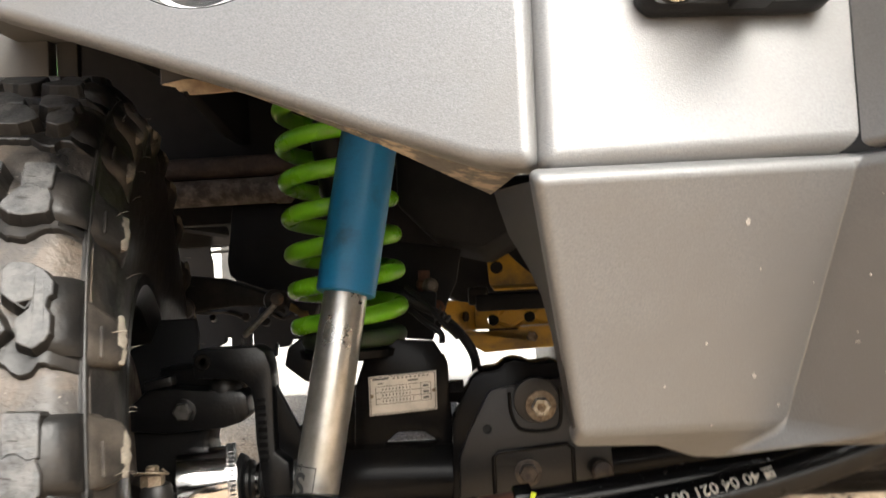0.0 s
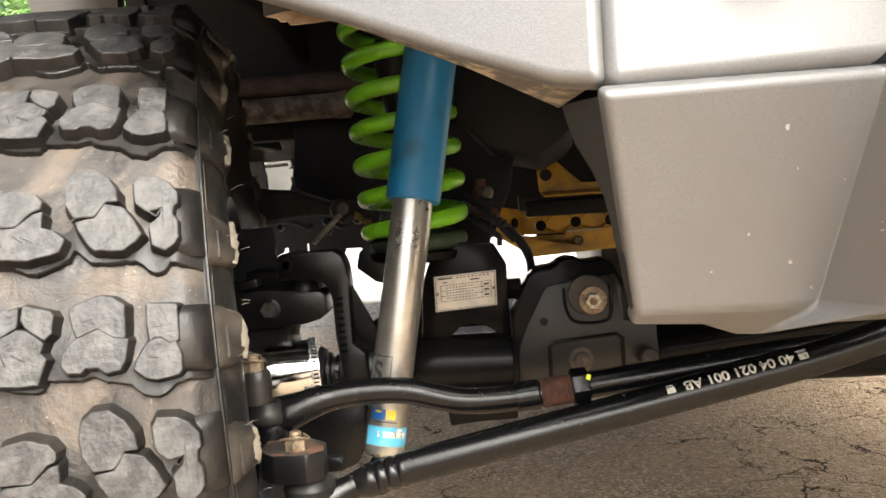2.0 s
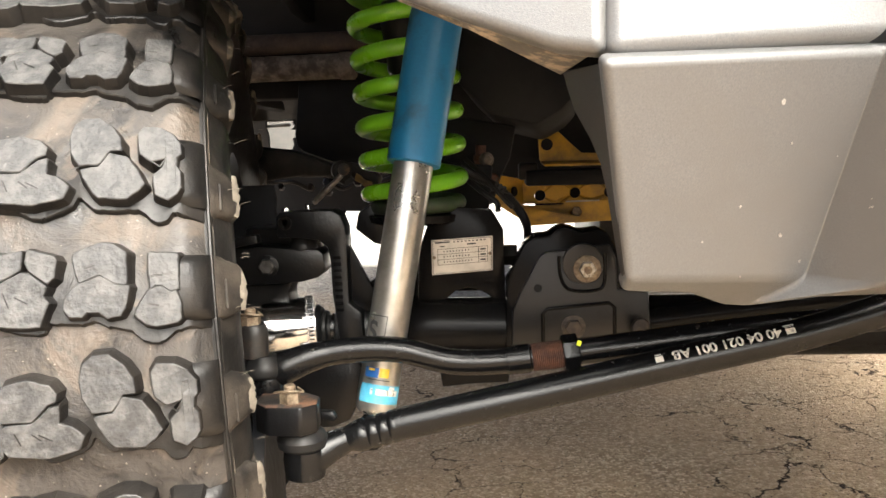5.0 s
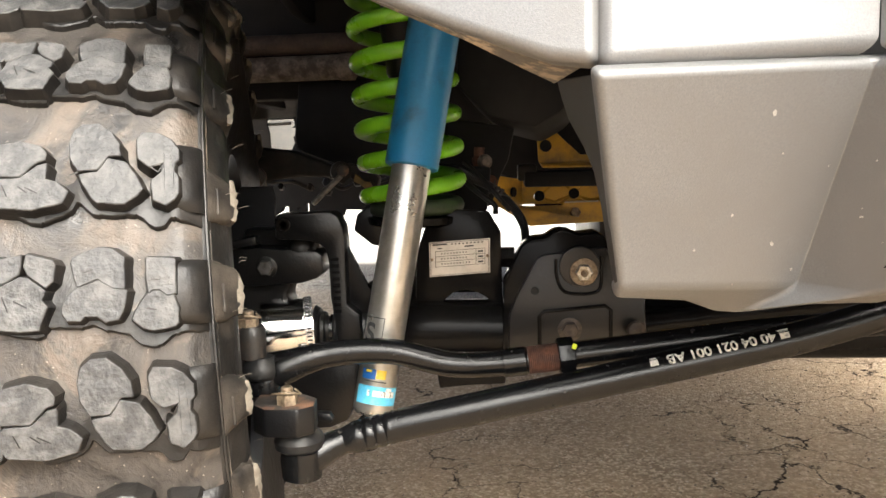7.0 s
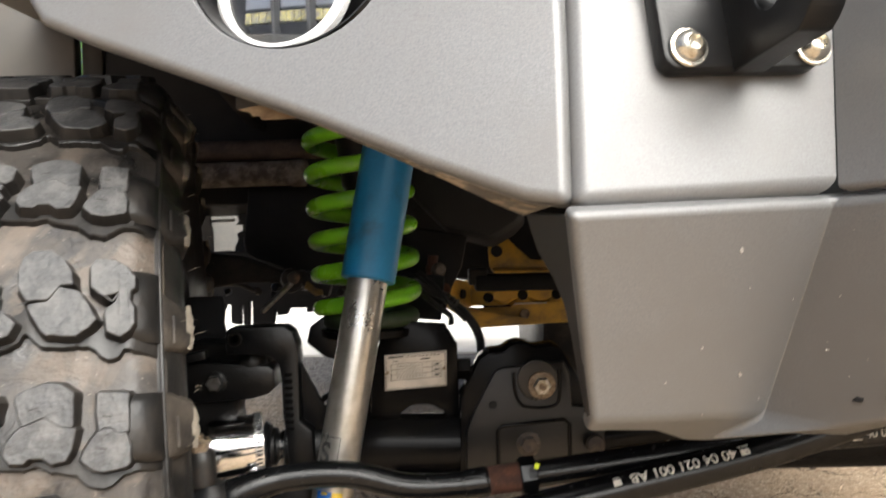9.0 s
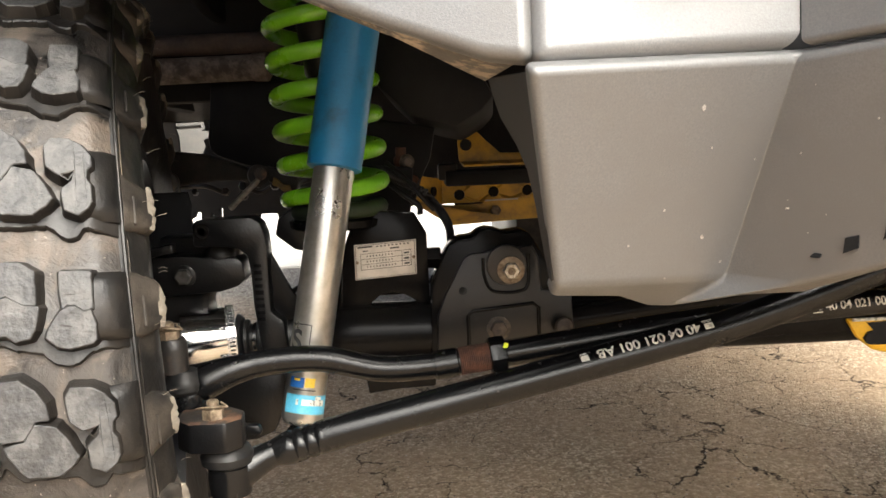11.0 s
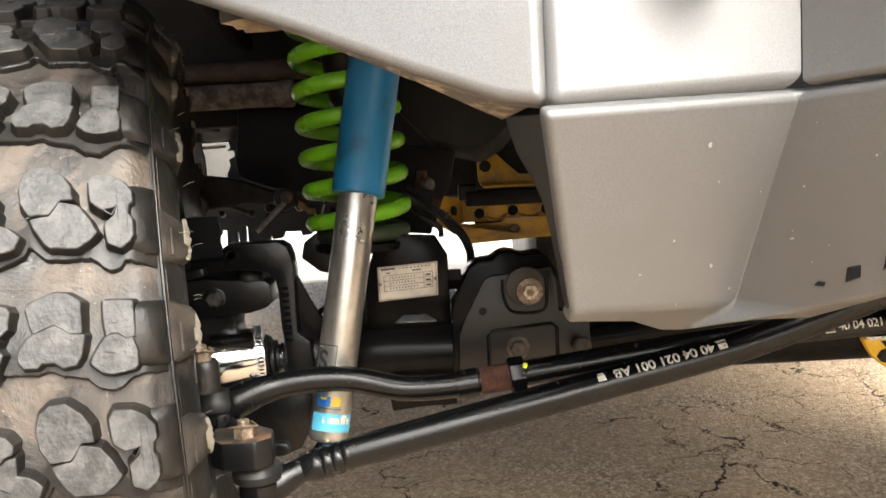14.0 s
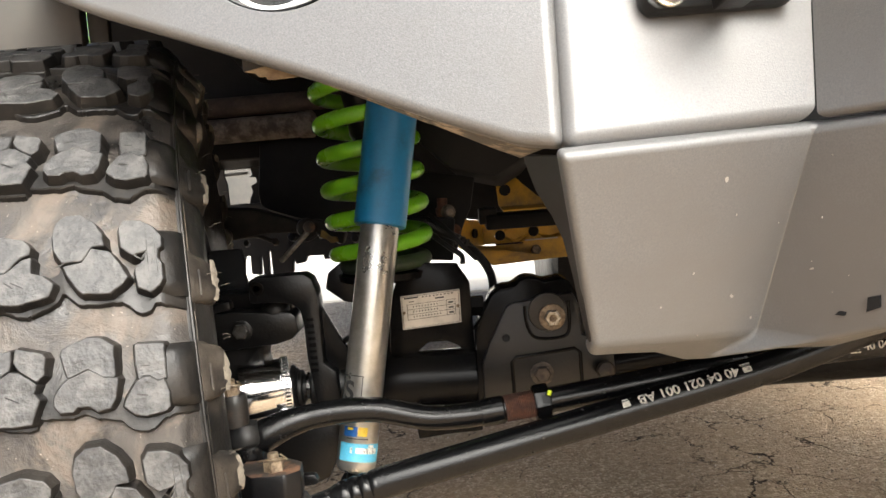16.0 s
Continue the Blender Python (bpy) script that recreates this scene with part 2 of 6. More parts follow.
def asphalt_material():
    m = bpy.data.materials.new("cracked_dusty_asphalt")
    m.use_nodes = True
    n, l = m.node_tree.nodes, m.node_tree.links
    b = n["Principled BSDF"]
    co = n.new("ShaderNodeTexCoord")

    def noise_tex(scale, detail=4.0, rough=0.6):
        t = n.new("ShaderNodeTexNoise")
        t.inputs["Scale"].default_value, t.inputs["Detail"].default_value, t.inputs["Roughness"].default_value = scale, detail, rough
        l.new(co.outputs["Object"], t.inputs["Vector"])
        return t

    def ramp(source, a, c, to0=0.0, to1=1.0):
        r = n.new("ShaderNodeMapRange")
        for key, v in (("From Min", a), ("From Max", c), ("To Min", to0), ("To Max", to1)):
            r.inputs[key].default_value = v
        l.new(source, r.inputs["Value"])
        return r.outputs["Result"]

    def mix(f, a, c):
        x = n.new("ShaderNodeMix")
        x.data_type = "RGBA"
        l.new(f, x.inputs["Factor"])
        for key, v in (("A", a), ("B", c)):
            if isinstance(v, tuple):
                x.inputs[key].default_value = (*v, 1)
            else:
                l.new(v, x.inputs[key])
        return x.outputs["Result"]

    grit = n.new("ShaderNodeTexVoronoi")
    grit.inputs["Scale"].default_value = 165
    l.new(co.outputs["Object"], grit.inputs["Vector"])
    sep = n.new("ShaderNodeSeparateColor")
    l.new(grit.outputs["Color"], sep.inputs["Color"])
    xyz = n.new("ShaderNodeSeparateXYZ")
    l.new(co.outputs["Object"], xyz.inputs["Vector"])
    dusty = ramp(xyz.outputs["Y"], 2.4, 4.0, 1.0, 0.0)
    grit_grey = mix(ramp(sep.outputs["Red"], 0.25, 1.0), (0.085, 0.080, 0.074), (0.42, 0.40, 0.37))
    grit_brown = mix(ramp(sep.outputs["Red"], 0.40, 1.0), (0.315, 0.236, 0.160), (0.72, 0.59, 0.43))
    stone = mix(dusty, grit_grey, grit_brown)
    patch = n.new("ShaderNodeMath")
    patch.operation = "MULTIPLY"
    l.new(ramp(noise_tex(2.3, 6).outputs["Fac"], 0.36, 0.70, 0.0, 0.8), patch.inputs[0])
    l.new(dusty, patch.inputs[1])
    dust = mix(patch.outputs["Value"], stone, (0.54, 0.396, 0.255))
    fine = mix(ramp(noise_tex(60, 4).outputs["Fac"], 0.42, 0.72, 0.0, 0.5), dust, (0.235, 0.167, 0.108))
    # cracks: warped cell borders
    warp = noise_tex(11.0, 4, 0.6)
    add = n.new("ShaderNodeMix")
    add.data_type, add.blend_type = "RGBA", "LINEAR_LIGHT"
    add.inputs["Factor"].default_value = 0.075
    l.new(co.outputs["Object"], add.inputs["A"])
    l.new(warp.outputs["Color"], add.inputs["B"])
    cell = n.new("ShaderNodeTexVoronoi")
    cell.feature = "DISTANCE_TO_EDGE"
    cell.inputs["Scale"].default_value = 5.2
    l.new(add.outputs["Result"], cell.inputs["Vector"])
    gate = ramp(noise_tex(2.2, 3).outputs["Fac"], 0.43, 0.55)
    # the cracks open and close along their length
    lean = n.new("ShaderNodeMath")
    lean.operation = "ADD"
    l.new(cell.outputs["Distance"], lean.inputs[0])
    l.new(ramp(noise_tex(7.5, 3).outputs["Fac"], 0.35, 0.65, -0.008, 0.013), lean.inputs[1])
    wide = ramp(lean.outputs["Value"], 0.004, 0.020, 1.0, 0.0)
    crack = n.new("ShaderNodeMath")
    crack.operation = "MULTIPLY"
    l.new(wide, crack.inputs[0])
    l.new(gate, crack.inputs[1])
    final = mix(crack.outputs["Value"], fine, (0.036, 0.026, 0.018))
    l.new(final, b.inputs["Base Color"])
    b.inputs["Roughness"].default_value = 0.95
    b.inputs["Specular IOR Level"].default_value = 0.12
    h = n.new("ShaderNodeMath")
    h.operation = "SUBTRACT"
    l.new(ramp(grit.outputs["Distance"], 0.0, 0.8, 1.0, 0.0), h.inputs[0])
    l.new(ramp(crack.outputs["Value"], 0, 1, 0, 1.6), h.inputs[1])
    bp = n.new("ShaderNodeBump")
    bp.inputs["Strength"].default_value, bp.inputs["Distance"].default_value = 0.9, 0.0045
    l.new(h.outputs["Value"], bp.inputs["Height"])
    l.new(bp.outputs["Normal"], b.inputs["Normal"])
    return m


def mud_material():
    """Rubber under a broken film of dried mud: dark glossy patches, brown film, pale dry crust and light specks."""
    m = bpy.data.materials.new("muddy_tyre_carcass")
    m.use_nodes = True
    n, l = m.node_tree.nodes, m.node_tree.links
    b = n["Principled BSDF"]
    co = n.new("ShaderNodeTexCoord")

    def tex(scale, detail, rough, warp=0.0):
        t = n.new("ShaderNodeTexNoise")
        for key, v in (("Scale", scale), ("Detail", detail), ("Roughness", rough), ("Distortion", warp)):
            t.inputs[key].default_value = v
        l.new(co.outputs["Object"], t.inputs["Vector"])
        return t.outputs["Fac"]

    def ramp(source, a, c, to0=0.0, to1=1.0):
        r = n.new("ShaderNodeMapRange")
        r.interpolation_type = "SMOOTHSTEP"
        for key, v in (("From Min", a), ("From Max", c), ("To Min", to0), ("To Max", to1)):
            r.inputs[key].default_value = v
        l.new(source, r.inputs["Value"])
        return r.outputs["Result"]

    def mix(f, a, c):
        x = n.new("ShaderNodeMix")
        x.data_type = "RGBA"
        l.new(f, x.inputs["Factor"])
        for key, v in (("A", a), ("B", c)):
            if isinstance(v, tuple):
                x.inputs[key].default_value = (*v, 1)
            else:
                l.new(v, x.inputs[key])
        return x.outputs["Result"]

    film, crust = tex(19, 7, 0.68, 0.6), tex(11, 6, 0.62, 0.8)
    tone = mix(ramp(film, 0.39, 0.58), (0.0085, 0.0080, 0.0077), (0.041, 0.0347, 0.0292))
    tone = mix(ramp(crust, 0.51, 0.62, 0.0, 0.8), tone, (0.092, 0.0725, 0.0550))
    tone = mix(ramp(tex(75, 4, 0.6), 0.50, 0.72, 0.0, 0.45), tone, (0.030, 0.0265, 0.0235))
    tone = mix(ramp(tex(260, 2, 0.5), 0.70, 0.76, 0.0, 0.8), tone, (0.24, 0.215, 0.18))
    l.new(tone, b.inputs["Base Color"])
    l.new(ramp(film, 0.36, 0.62, 0.27, 0.64), b.inputs["Roughness"])
    b.inputs["Specular IOR Level"].default_value = 0.5
    fine, broad = n.new("ShaderNodeBump"), n.new("ShaderNodeBump")
    fine.inputs["Strength"].default_value, fine.inputs["Distance"].default_value = 0.35, 0.001
    broad.inputs["Strength"].default_value, broad.inputs["Distance"].default_value = 0.75, 0.005
    l.new(tex(260, 4, 0.6), fine.inputs["Height"])
    l.new(film, broad.inputs["Height"])
    l.new(fine.outputs["Normal"], broad.inputs["Normal"])
    l.new(broad.outputs["Normal"], b.inputs["Normal"])
    return m


RUBBER_MUD = mud_material()
ASPHALT = asphalt_material()
GLASS = bpy.data.materials.new("clear_lens_glass")
GLASS.use_nodes = True
_g = GLASS.node_tree.nodes["Principled BSDF"]
_g.inputs["Transmission Weight"].default_value, _g.inputs["Roughness"].default_value, _g.inputs["IOR"].default_value = 1.0, 0.02, 1.45


# ---------------------------------------------------------------- building helpers
def thing(name, at, label, category, group="", kind=""):
    e = new(name)
    e.empty_display_size = 0.05
    e.location = at
    return tagged(e, label, category, group, kind)


def part(name, bm, material, parent, label="", smooth=32, recalc=True):
    """Links a bmesh, in world coordinates, as one mesh object under a thing or a part."""
    if recalc:
        bmesh.ops.recalc_face_normals(bm, faces=bm.faces)
    me = bpy.data.meshes.new(name)
    bm.to_mesh(me)
    bm.free()
    for x in material if isinstance(material, (list, tuple)) else [material]:
        me.materials.append(x)
    if smooth:
        me.shade_smooth()
        me.set_sharp_from_angle(angle=radians(smooth))
    ob = new(name, me)
    if parent:
        ob.parent = parent
        root = parent
        while root.parent:
            root = root.parent
        ob.matrix_parent_inverse = Matrix.Translation(-root.location) if parent is root else Matrix.Identity(4)
    return tagged(ob, label)


def frame_of(axis, up=(0, 0, 1)):
    """Rotation whose z runs along axis."""
    z = Vector(axis).normalized()
    u = Vector(up)
    if abs(z.dot(u.normalized())) > 0.98:
        u = Vector((1, 0, 0))
    x = u.cross(z).normalized()
    y = z.cross(x)
    return Matrix((x, y, z)).transposed()


def add_lathe(bm, origin, axis, profile, seg=32, material=0, up=(0, 0, 1), ring=False):
    """Turns (distance along the axis, radius) pairs round the axis; ends are closed, or joined to one another for a ring."""
    r3, o = frame_of(axis, up), Vector(origin)
    rings = []
    for d, r in profile:
        rings.append([bm.verts.new(o + r3 @ Vector((r * math.cos(2 * math.pi * k / seg), r * math.sin(2 * math.pi * k / seg), d))) for k in range(seg)])
    faces = []
    for a, b in zip(rings, rings[1:] + rings[:1] if ring else rings[1:]):
        for k in range(seg):
            faces.append(bm.faces.new((a[k], a[(k + 1) % seg], b[(k + 1) % seg], b[k])))
    if not ring:
        faces += [bm.faces.new(rings[0][::-1]), bm.faces.new(rings[-1])]
    for f in faces:
        f.material_index = material
    return faces


def lathe(origin, axis, profile, seg=32, up=(0, 0, 1), ring=False):
    bm = bmesh.new()
    add_lathe(bm, origin, axis, profile, seg, 0, up, ring)
    return bm


def rod(p0, p1, r, seg=24, bev=0.002, r1=None):
    p0, p1 = Vector(p0), Vector(p1)
    h, r1 = (p1 - p0).length, r if r1 is None else r1
    return lathe(p0, p1 - p0, [(0, r - bev), (bev, r), (h - bev, r1), (h, r1 - bev)], seg)


def spline(points, n=10):
    """Catmull-Rom through the points; entries may carry a fourth number, the radius."""
    p = [np.array(q, float) for q in points]
    p = [2 * p[0] - p[1]] + p + [2 * p[-1] - p[-2]]
    out = []
    for i in range(1, len(p) - 2):
        for k in range(n):
            t = k / n
            out.append(0.5 * (2 * p[i] + (p[i + 1] - p[i - 1]) * t + (2 * p[i - 1] - 5 * p[i] + 4 * p[i + 1] - p[i + 2]) * t * t
                              + (3 * p[i] - p[i - 1] - 3 * p[i + 1] + p[i + 2]) * t ** 3))
    out.append(p[-2])
    return out


def add_sweep(bm, pts, radius, seg=16, material=0):
    pts = [Vector(q[:3]) for q in pts]
    rad = radius if isinstance(radius, (list, tuple)) else [radius] * len(pts)
    tang = [(pts[min(i + 1, len(pts) - 1)] - pts[max(i - 1, 0)]).normalized() for i in range(len(pts))]
    x = frame_of(tang[0]).col[0]
    rings = []
    for q, t, r in zip(pts, tang, rad):
        x = (x - t * x.dot(t)).normalized()
        y = t.cross(x)
        rings.append([bm.verts.new(q + r * (x * math.cos(2 * math.pi * k / seg) + y * math.sin(2 * math.pi * k / seg))) for k in range(seg)])
    for a, b in zip(rings, rings[1:]):
        for k in range(seg):
            bm.faces.new((a[k], a[(k + 1) % seg], b[(k + 1) % seg], b[k])).material_index = material
    bm.faces.new(rings[0][::-1])
    bm.faces.new(rings[-1])


def sweep(pts, radius, seg=16):
    bm = bmesh.new()
    add_sweep(bm, pts, radius, seg)
    return bm


def bevel_sharp(bm, width, segs=2, angle=28):
    bmesh.ops.recalc_face_normals(bm, faces=bm.faces)
    es = [e for e in bm.edges if len(e.link_faces) == 2 and e.calc_face_angle(0) > radians(angle)]
    if es and width:
        bmesh.ops.bevel(bm, geom=es, offset=width, segments=segs, affect="EDGES", profile=0.5, clamp_overlap=True)


def slab(points, back, bev=0.002, segs=2):
    """A plate: a flat outline, carried back by the vector back."""
    bm = bmesh.new()
    back = Vector(back)
    a = [bm.verts.new(Vector(p)) for p in points]
    b = [bm.verts.new(Vector(p) + back) for p in points]
    n = len(a)
    bm.faces.new(a)
    bm.faces.new(b[::-1])
    for k in range(n):
        bm.faces.new((a[k], b[k], b[(k + 1) % n], a[(k + 1) % n]))
    bevel_sharp(bm, bev, segs)
    return bm


def xz(y, pts):
    return [(x, y, z) for x, z in pts]


def box(centre, size, rot=(0, 0, 0), bev=0.002, segs=2):
    bm = bmesh.new()
    bmesh.ops.create_cube(bm, size=1.0, matrix=pose(*centre, *rot) @ Matrix.Diagonal((*size, 1)))
    bevel_sharp(bm, bev, segs)
    return bm


def shell(verts, faces, thick, bev, segs=3, angle=14, folds=(), crisp=0.0012):
    """A bent plate: front faces given, thickened backwards, with rounded edges."""
    bm = bmesh.new()
    vs = [bm.verts.new(v) for v in verts]
    for f in faces:
        bm.faces.new([vs[i] for i in f])
    bmesh.ops.recalc_face_normals(bm, faces=bm.faces)
    if sum(f.normal.y * f.calc_area() for f in bm.faces) > 0:
        bmesh.ops.reverse_faces(bm, faces=bm.faces)
    bmesh.ops.solidify(bm, geom=bm.faces[:], thickness=thick)
    keep = [((Vector(verts[a]) + Vector(verts[b])) / 2, (Vector(verts[b]) - Vector(verts[a])).normalized()) for a, b in folds]

    def is_fold(e):
        m, d = (e.verts[0].co + e.verts[1].co) / 2, (e.verts[1].co - e.verts[0].co).normalized()
        return any((m - q).length < 0.012 and abs(d.dot(w)) > 0.98 and (m - q).cross(w).length < 0.001 for q, w in keep)
    es = [e for e in bm.edges if len(e.link_faces) == 2 and e.calc_face_angle(0) > radians(angle) and not is_fold(e)]
    if es and bev:
        bmesh.ops.bevel(bm, geom=es, offset=bev, segments=segs, affect="EDGES", profile=0.5, clamp_overlap=True)
    es = [e for e in bm.edges if is_fold(e)]
    if es:
        bmesh.ops.bevel(bm, geom=es, offset=crisp, segments=2, affect="EDGES", profile=0.5, clamp_overlap=True)
    return bm


def holed_slab(poly, centre, radius, place, back, bev, seg=32):
    """A plate with one round hole; poly and centre in the plate's own two axes, place() puts them in the world."""
    cx, cy = centre

    def reach(a):
        dx, dy, best = math.cos(a), math.sin(a), 9.0
        for (px_, py_), (qx, qy) in zip(poly, poly[1:] + poly[:1]):
            ex, ey = qx - px_, qy - py_
            den = dx * ey - dy * ex
            if abs(den) > 1e-12:
                wx, wy = px_ - cx, py_ - cy
                t, u = (wx * ey - wy * ex) / den, (wx * dy - wy * dx) / den
                if t > 0 and -1e-6 <= u <= 1 + 1e-6:
                    best = min(best, t)
        return best
    angs = sorted([2 * math.pi * k / seg - math.pi for k in range(seg)] + [math.atan2(y - cy, x - cx) for x, y in poly])
    angs = [a for i, a in enumerate(angs) if i == 0 or a - angs[i - 1] > 1e-4]
    bm = bmesh.new()
    back = Vector(back)
    rings = []
    for shift in (Vector(), back):
        rings.append([bm.verts.new(Vector(place(cx + radius * math.cos(a), cy + radius * math.sin(a))) + shift) for a in angs])
        rings.append([bm.verts.new(Vector(place(cx + reach(a) * math.cos(a), cy + reach(a) * math.sin(a))) + shift) for a in angs])
    n = len(angs)
    for p, q in ((0, 1), (1, 3), (3, 2), (2, 0)):
        for k in range(n):
            bm.faces.new((rings[p][k], rings[p][(k + 1) % n], rings[q][(k + 1) % n], rings[q][k]))
    bevel_sharp(bm, bev, 3, 50)
    return bm


def hexagon(origin, axis, across, height, bev=0.0012):
    r = across / math.sqrt(3)
    return lathe(origin, axis, [(0, r), (height - bev, r), (height, r - bev * 1.5)], 6)


def letters(text, height):
    """A flat mesh of writing in the built-in font, from x = 0 to its width, standing on y = 0."""
    cu = bpy.data.curves.new("writing", "FONT")
    cu.body, cu.size = text, height / 0.70
    cu.extrude = 0
    cu.offset = height * 0.035
    ob = new("writing", cu)
    bpy.context.view_layer.update()
    me = bpy.data.meshes.new_from_object(ob.evaluated_get(bpy.context.evaluated_depsgraph_get()))
    bpy.data.objects.remove(ob)
    bpy.data.curves.remove(cu)
    bm = bmesh.new()
    bm.from_mesh(me)
    bpy.data.meshes.remove(me)
    for k in range(-1, 9):
        for normal, at in (((0, 1, 0), (0, height * k / 7, 0)),):
            bmesh.ops.bisect_plane(bm, geom=bm.verts[:] + bm.edges[:] + bm.faces[:], plane_co=at, plane_no=normal)
    return bm


def bar(x0, x1, z0, z1):
    bm = bmesh.new()
    n, m = 4, 8
    g = [[bm.verts.new((x0 + (x1 - x0) * i / n, z0 + (z1 - z0) * j / m, 0)) for j in range(m + 1)] for i in range(n + 1)]
    for i in range(n):
        for j in range(m):
            bm.faces.new((g[i][j], g[i + 1][j], g[i + 1][j + 1], g[i][j + 1]))
    return bm


def wrap(bm, p0, p1, radius, facing, turn=0.0, s0=0.0, flip=False):
    """Lays flat writing round a rod from p0 to p1: x runs along it, y round it. facing: the way that turn 0 looks."""
    p0, p1 = Vector(p0), Vector(p1)
    ax = (p1 - p0).normalized()
    f = Vector(facing)
    f = (f - ax * f.dot(ax)).normalized()
    s = ax.cross(f)
    if s.z < 0:
        s = -s
    for v in bm.verts:
        x, y = v.co.x, v.co.y
        if flip:
            x, y = -x, -y
        a = turn + y / radius
        v.co = p0 + ax * (s0 + x) + radius * (f * math.cos(a) + s * math.sin(a))
    return bm


# ---------------------------------------------------------------- ground and distance
def build_ground():
    bm = bmesh.new()
    bmesh.ops.create_grid(bm, x_segments=8, y_segments=8, size=300)
    ob = part("ground", bm, ASPHALT, None, "cracked brown-grey asphalt yard with exposed grit and dust", smooth=0)
    tagged(ob, "", "ground", "", "structure")


    # pale slab: the sun's brightness on the far ground is put into its colour
    slab_bm = box((0, 10.0, 0.004), (60, 10.4, 0.016), bev=0.004)
    ob = part("pavement", slab_bm, PALE_GROUND, None, "pale slab beyond the asphalt, coloured as ground in full sun")
    tagged(ob, "", "pavement", "", "structure")


def build_distance():
    # made-up near-white building, added so the opening behind the wheel looks bright
    wall = thing("far_backdrop", (-3.6, 16.0, 0), "bright backdrop added across the yard, shaped as a low pale building", "building")
    part("wall", box((-3.6, 16.4, 1.0), (9.0, 0.3, 2.0), bev=0.0), PALE_WALL, wall)
    part("roof", box((-3.6, 16.3, 2.08), (9.4, 1.0, 0.16), bev=0.01), RUSTY_BROWN, wall, "brown tiled roof edge")
    part("door", box((-4.2, 16.22, 0.9), (0.9, 0.05, 1.8), bev=0.005), FLARE, wall, "grey metal door")


LEAF = mat("bush_leaf", (0.075, 0.17, 0.03), 0.5, 0, (0.12, 0.22, 0.05), 3, 0.5, 0.3, 0.3, 40)
BARK = mat("bush_bark", (0.12, 0.085, 0.055), 0.9, 0, (0.07, 0.05, 0.035), 20, 0.5, 0.3, 0.3, 60, 0.5, 60)


def grit_material():
    """Loose grit: every grain with its own shade between dark basalt, tan and pale quartz."""
    m = bpy.data.materials.new("loose_grit")
    m.use_nodes = True
    n, l = m.node_tree.nodes, m.node_tree.links
    g = n.new("ShaderNodeNewGeometry")
    r = n.new("ShaderNodeValToRGB")
    r.color_ramp.elements[0].color, r.color_ramp.elements[1].color = (0.11, 0.085, 0.062, 1), (0.72, 0.63, 0.50, 1)
    mid = r.color_ramp.elements.new(0.62)
    mid.color = (0.34, 0.25, 0.165, 1)
    l.new(g.outputs["Random Per Island"], r.inputs["Fac"])
    b = n["Principled BSDF"]
    l.new(r.outputs["Color"], b.inputs["Base Color"])
    b.inputs["Roughness"].default_value = 0.8
    return m


def build_grit():
    rng = random.Random(77)
    verts, faces = [], []
    for _ in range(8200):
        c = Vector((rng.uniform(-0.4, 1.9), 1.25 + 2.0 * rng.random() ** 1.3, 0.0))
        r = 0.0011 + 0.0021 * rng.random() ** 2.2
        a0, k = rng.uniform(0, 6.3), len(verts)
        for i in range(4):
            a = a0 + i * 1.571 + rng.uniform(-0.35, 0.35)
            q = r * rng.uniform(0.75, 1.3)
            verts.append((c.x + q * math.cos(a), c.y + q * math.sin(a), r * rng.uniform(0.15, 0.5)))
        verts += [(c.x + rng.uniform(-0.3, 0.3) * r, c.y + rng.uniform(-0.3, 0.3) * r, r * rng.uniform(0.8, 1.2)), (c.x, c.y, -r * 0.5)]
        for i in range(4):
            faces += [(k + i, k + (i + 1) % 4, k + 4), (k + (i + 1) % 4, k + i, k + 5)]
    me = bpy.data.meshes.new("loose_grit")
    me.from_pydata(verts, [], faces)
    me.materials.append(grit_material())
    tagged(new("loose_grit", me), "loose tan and pale grit scattered on the asphalt", "grit", "", "stuff")


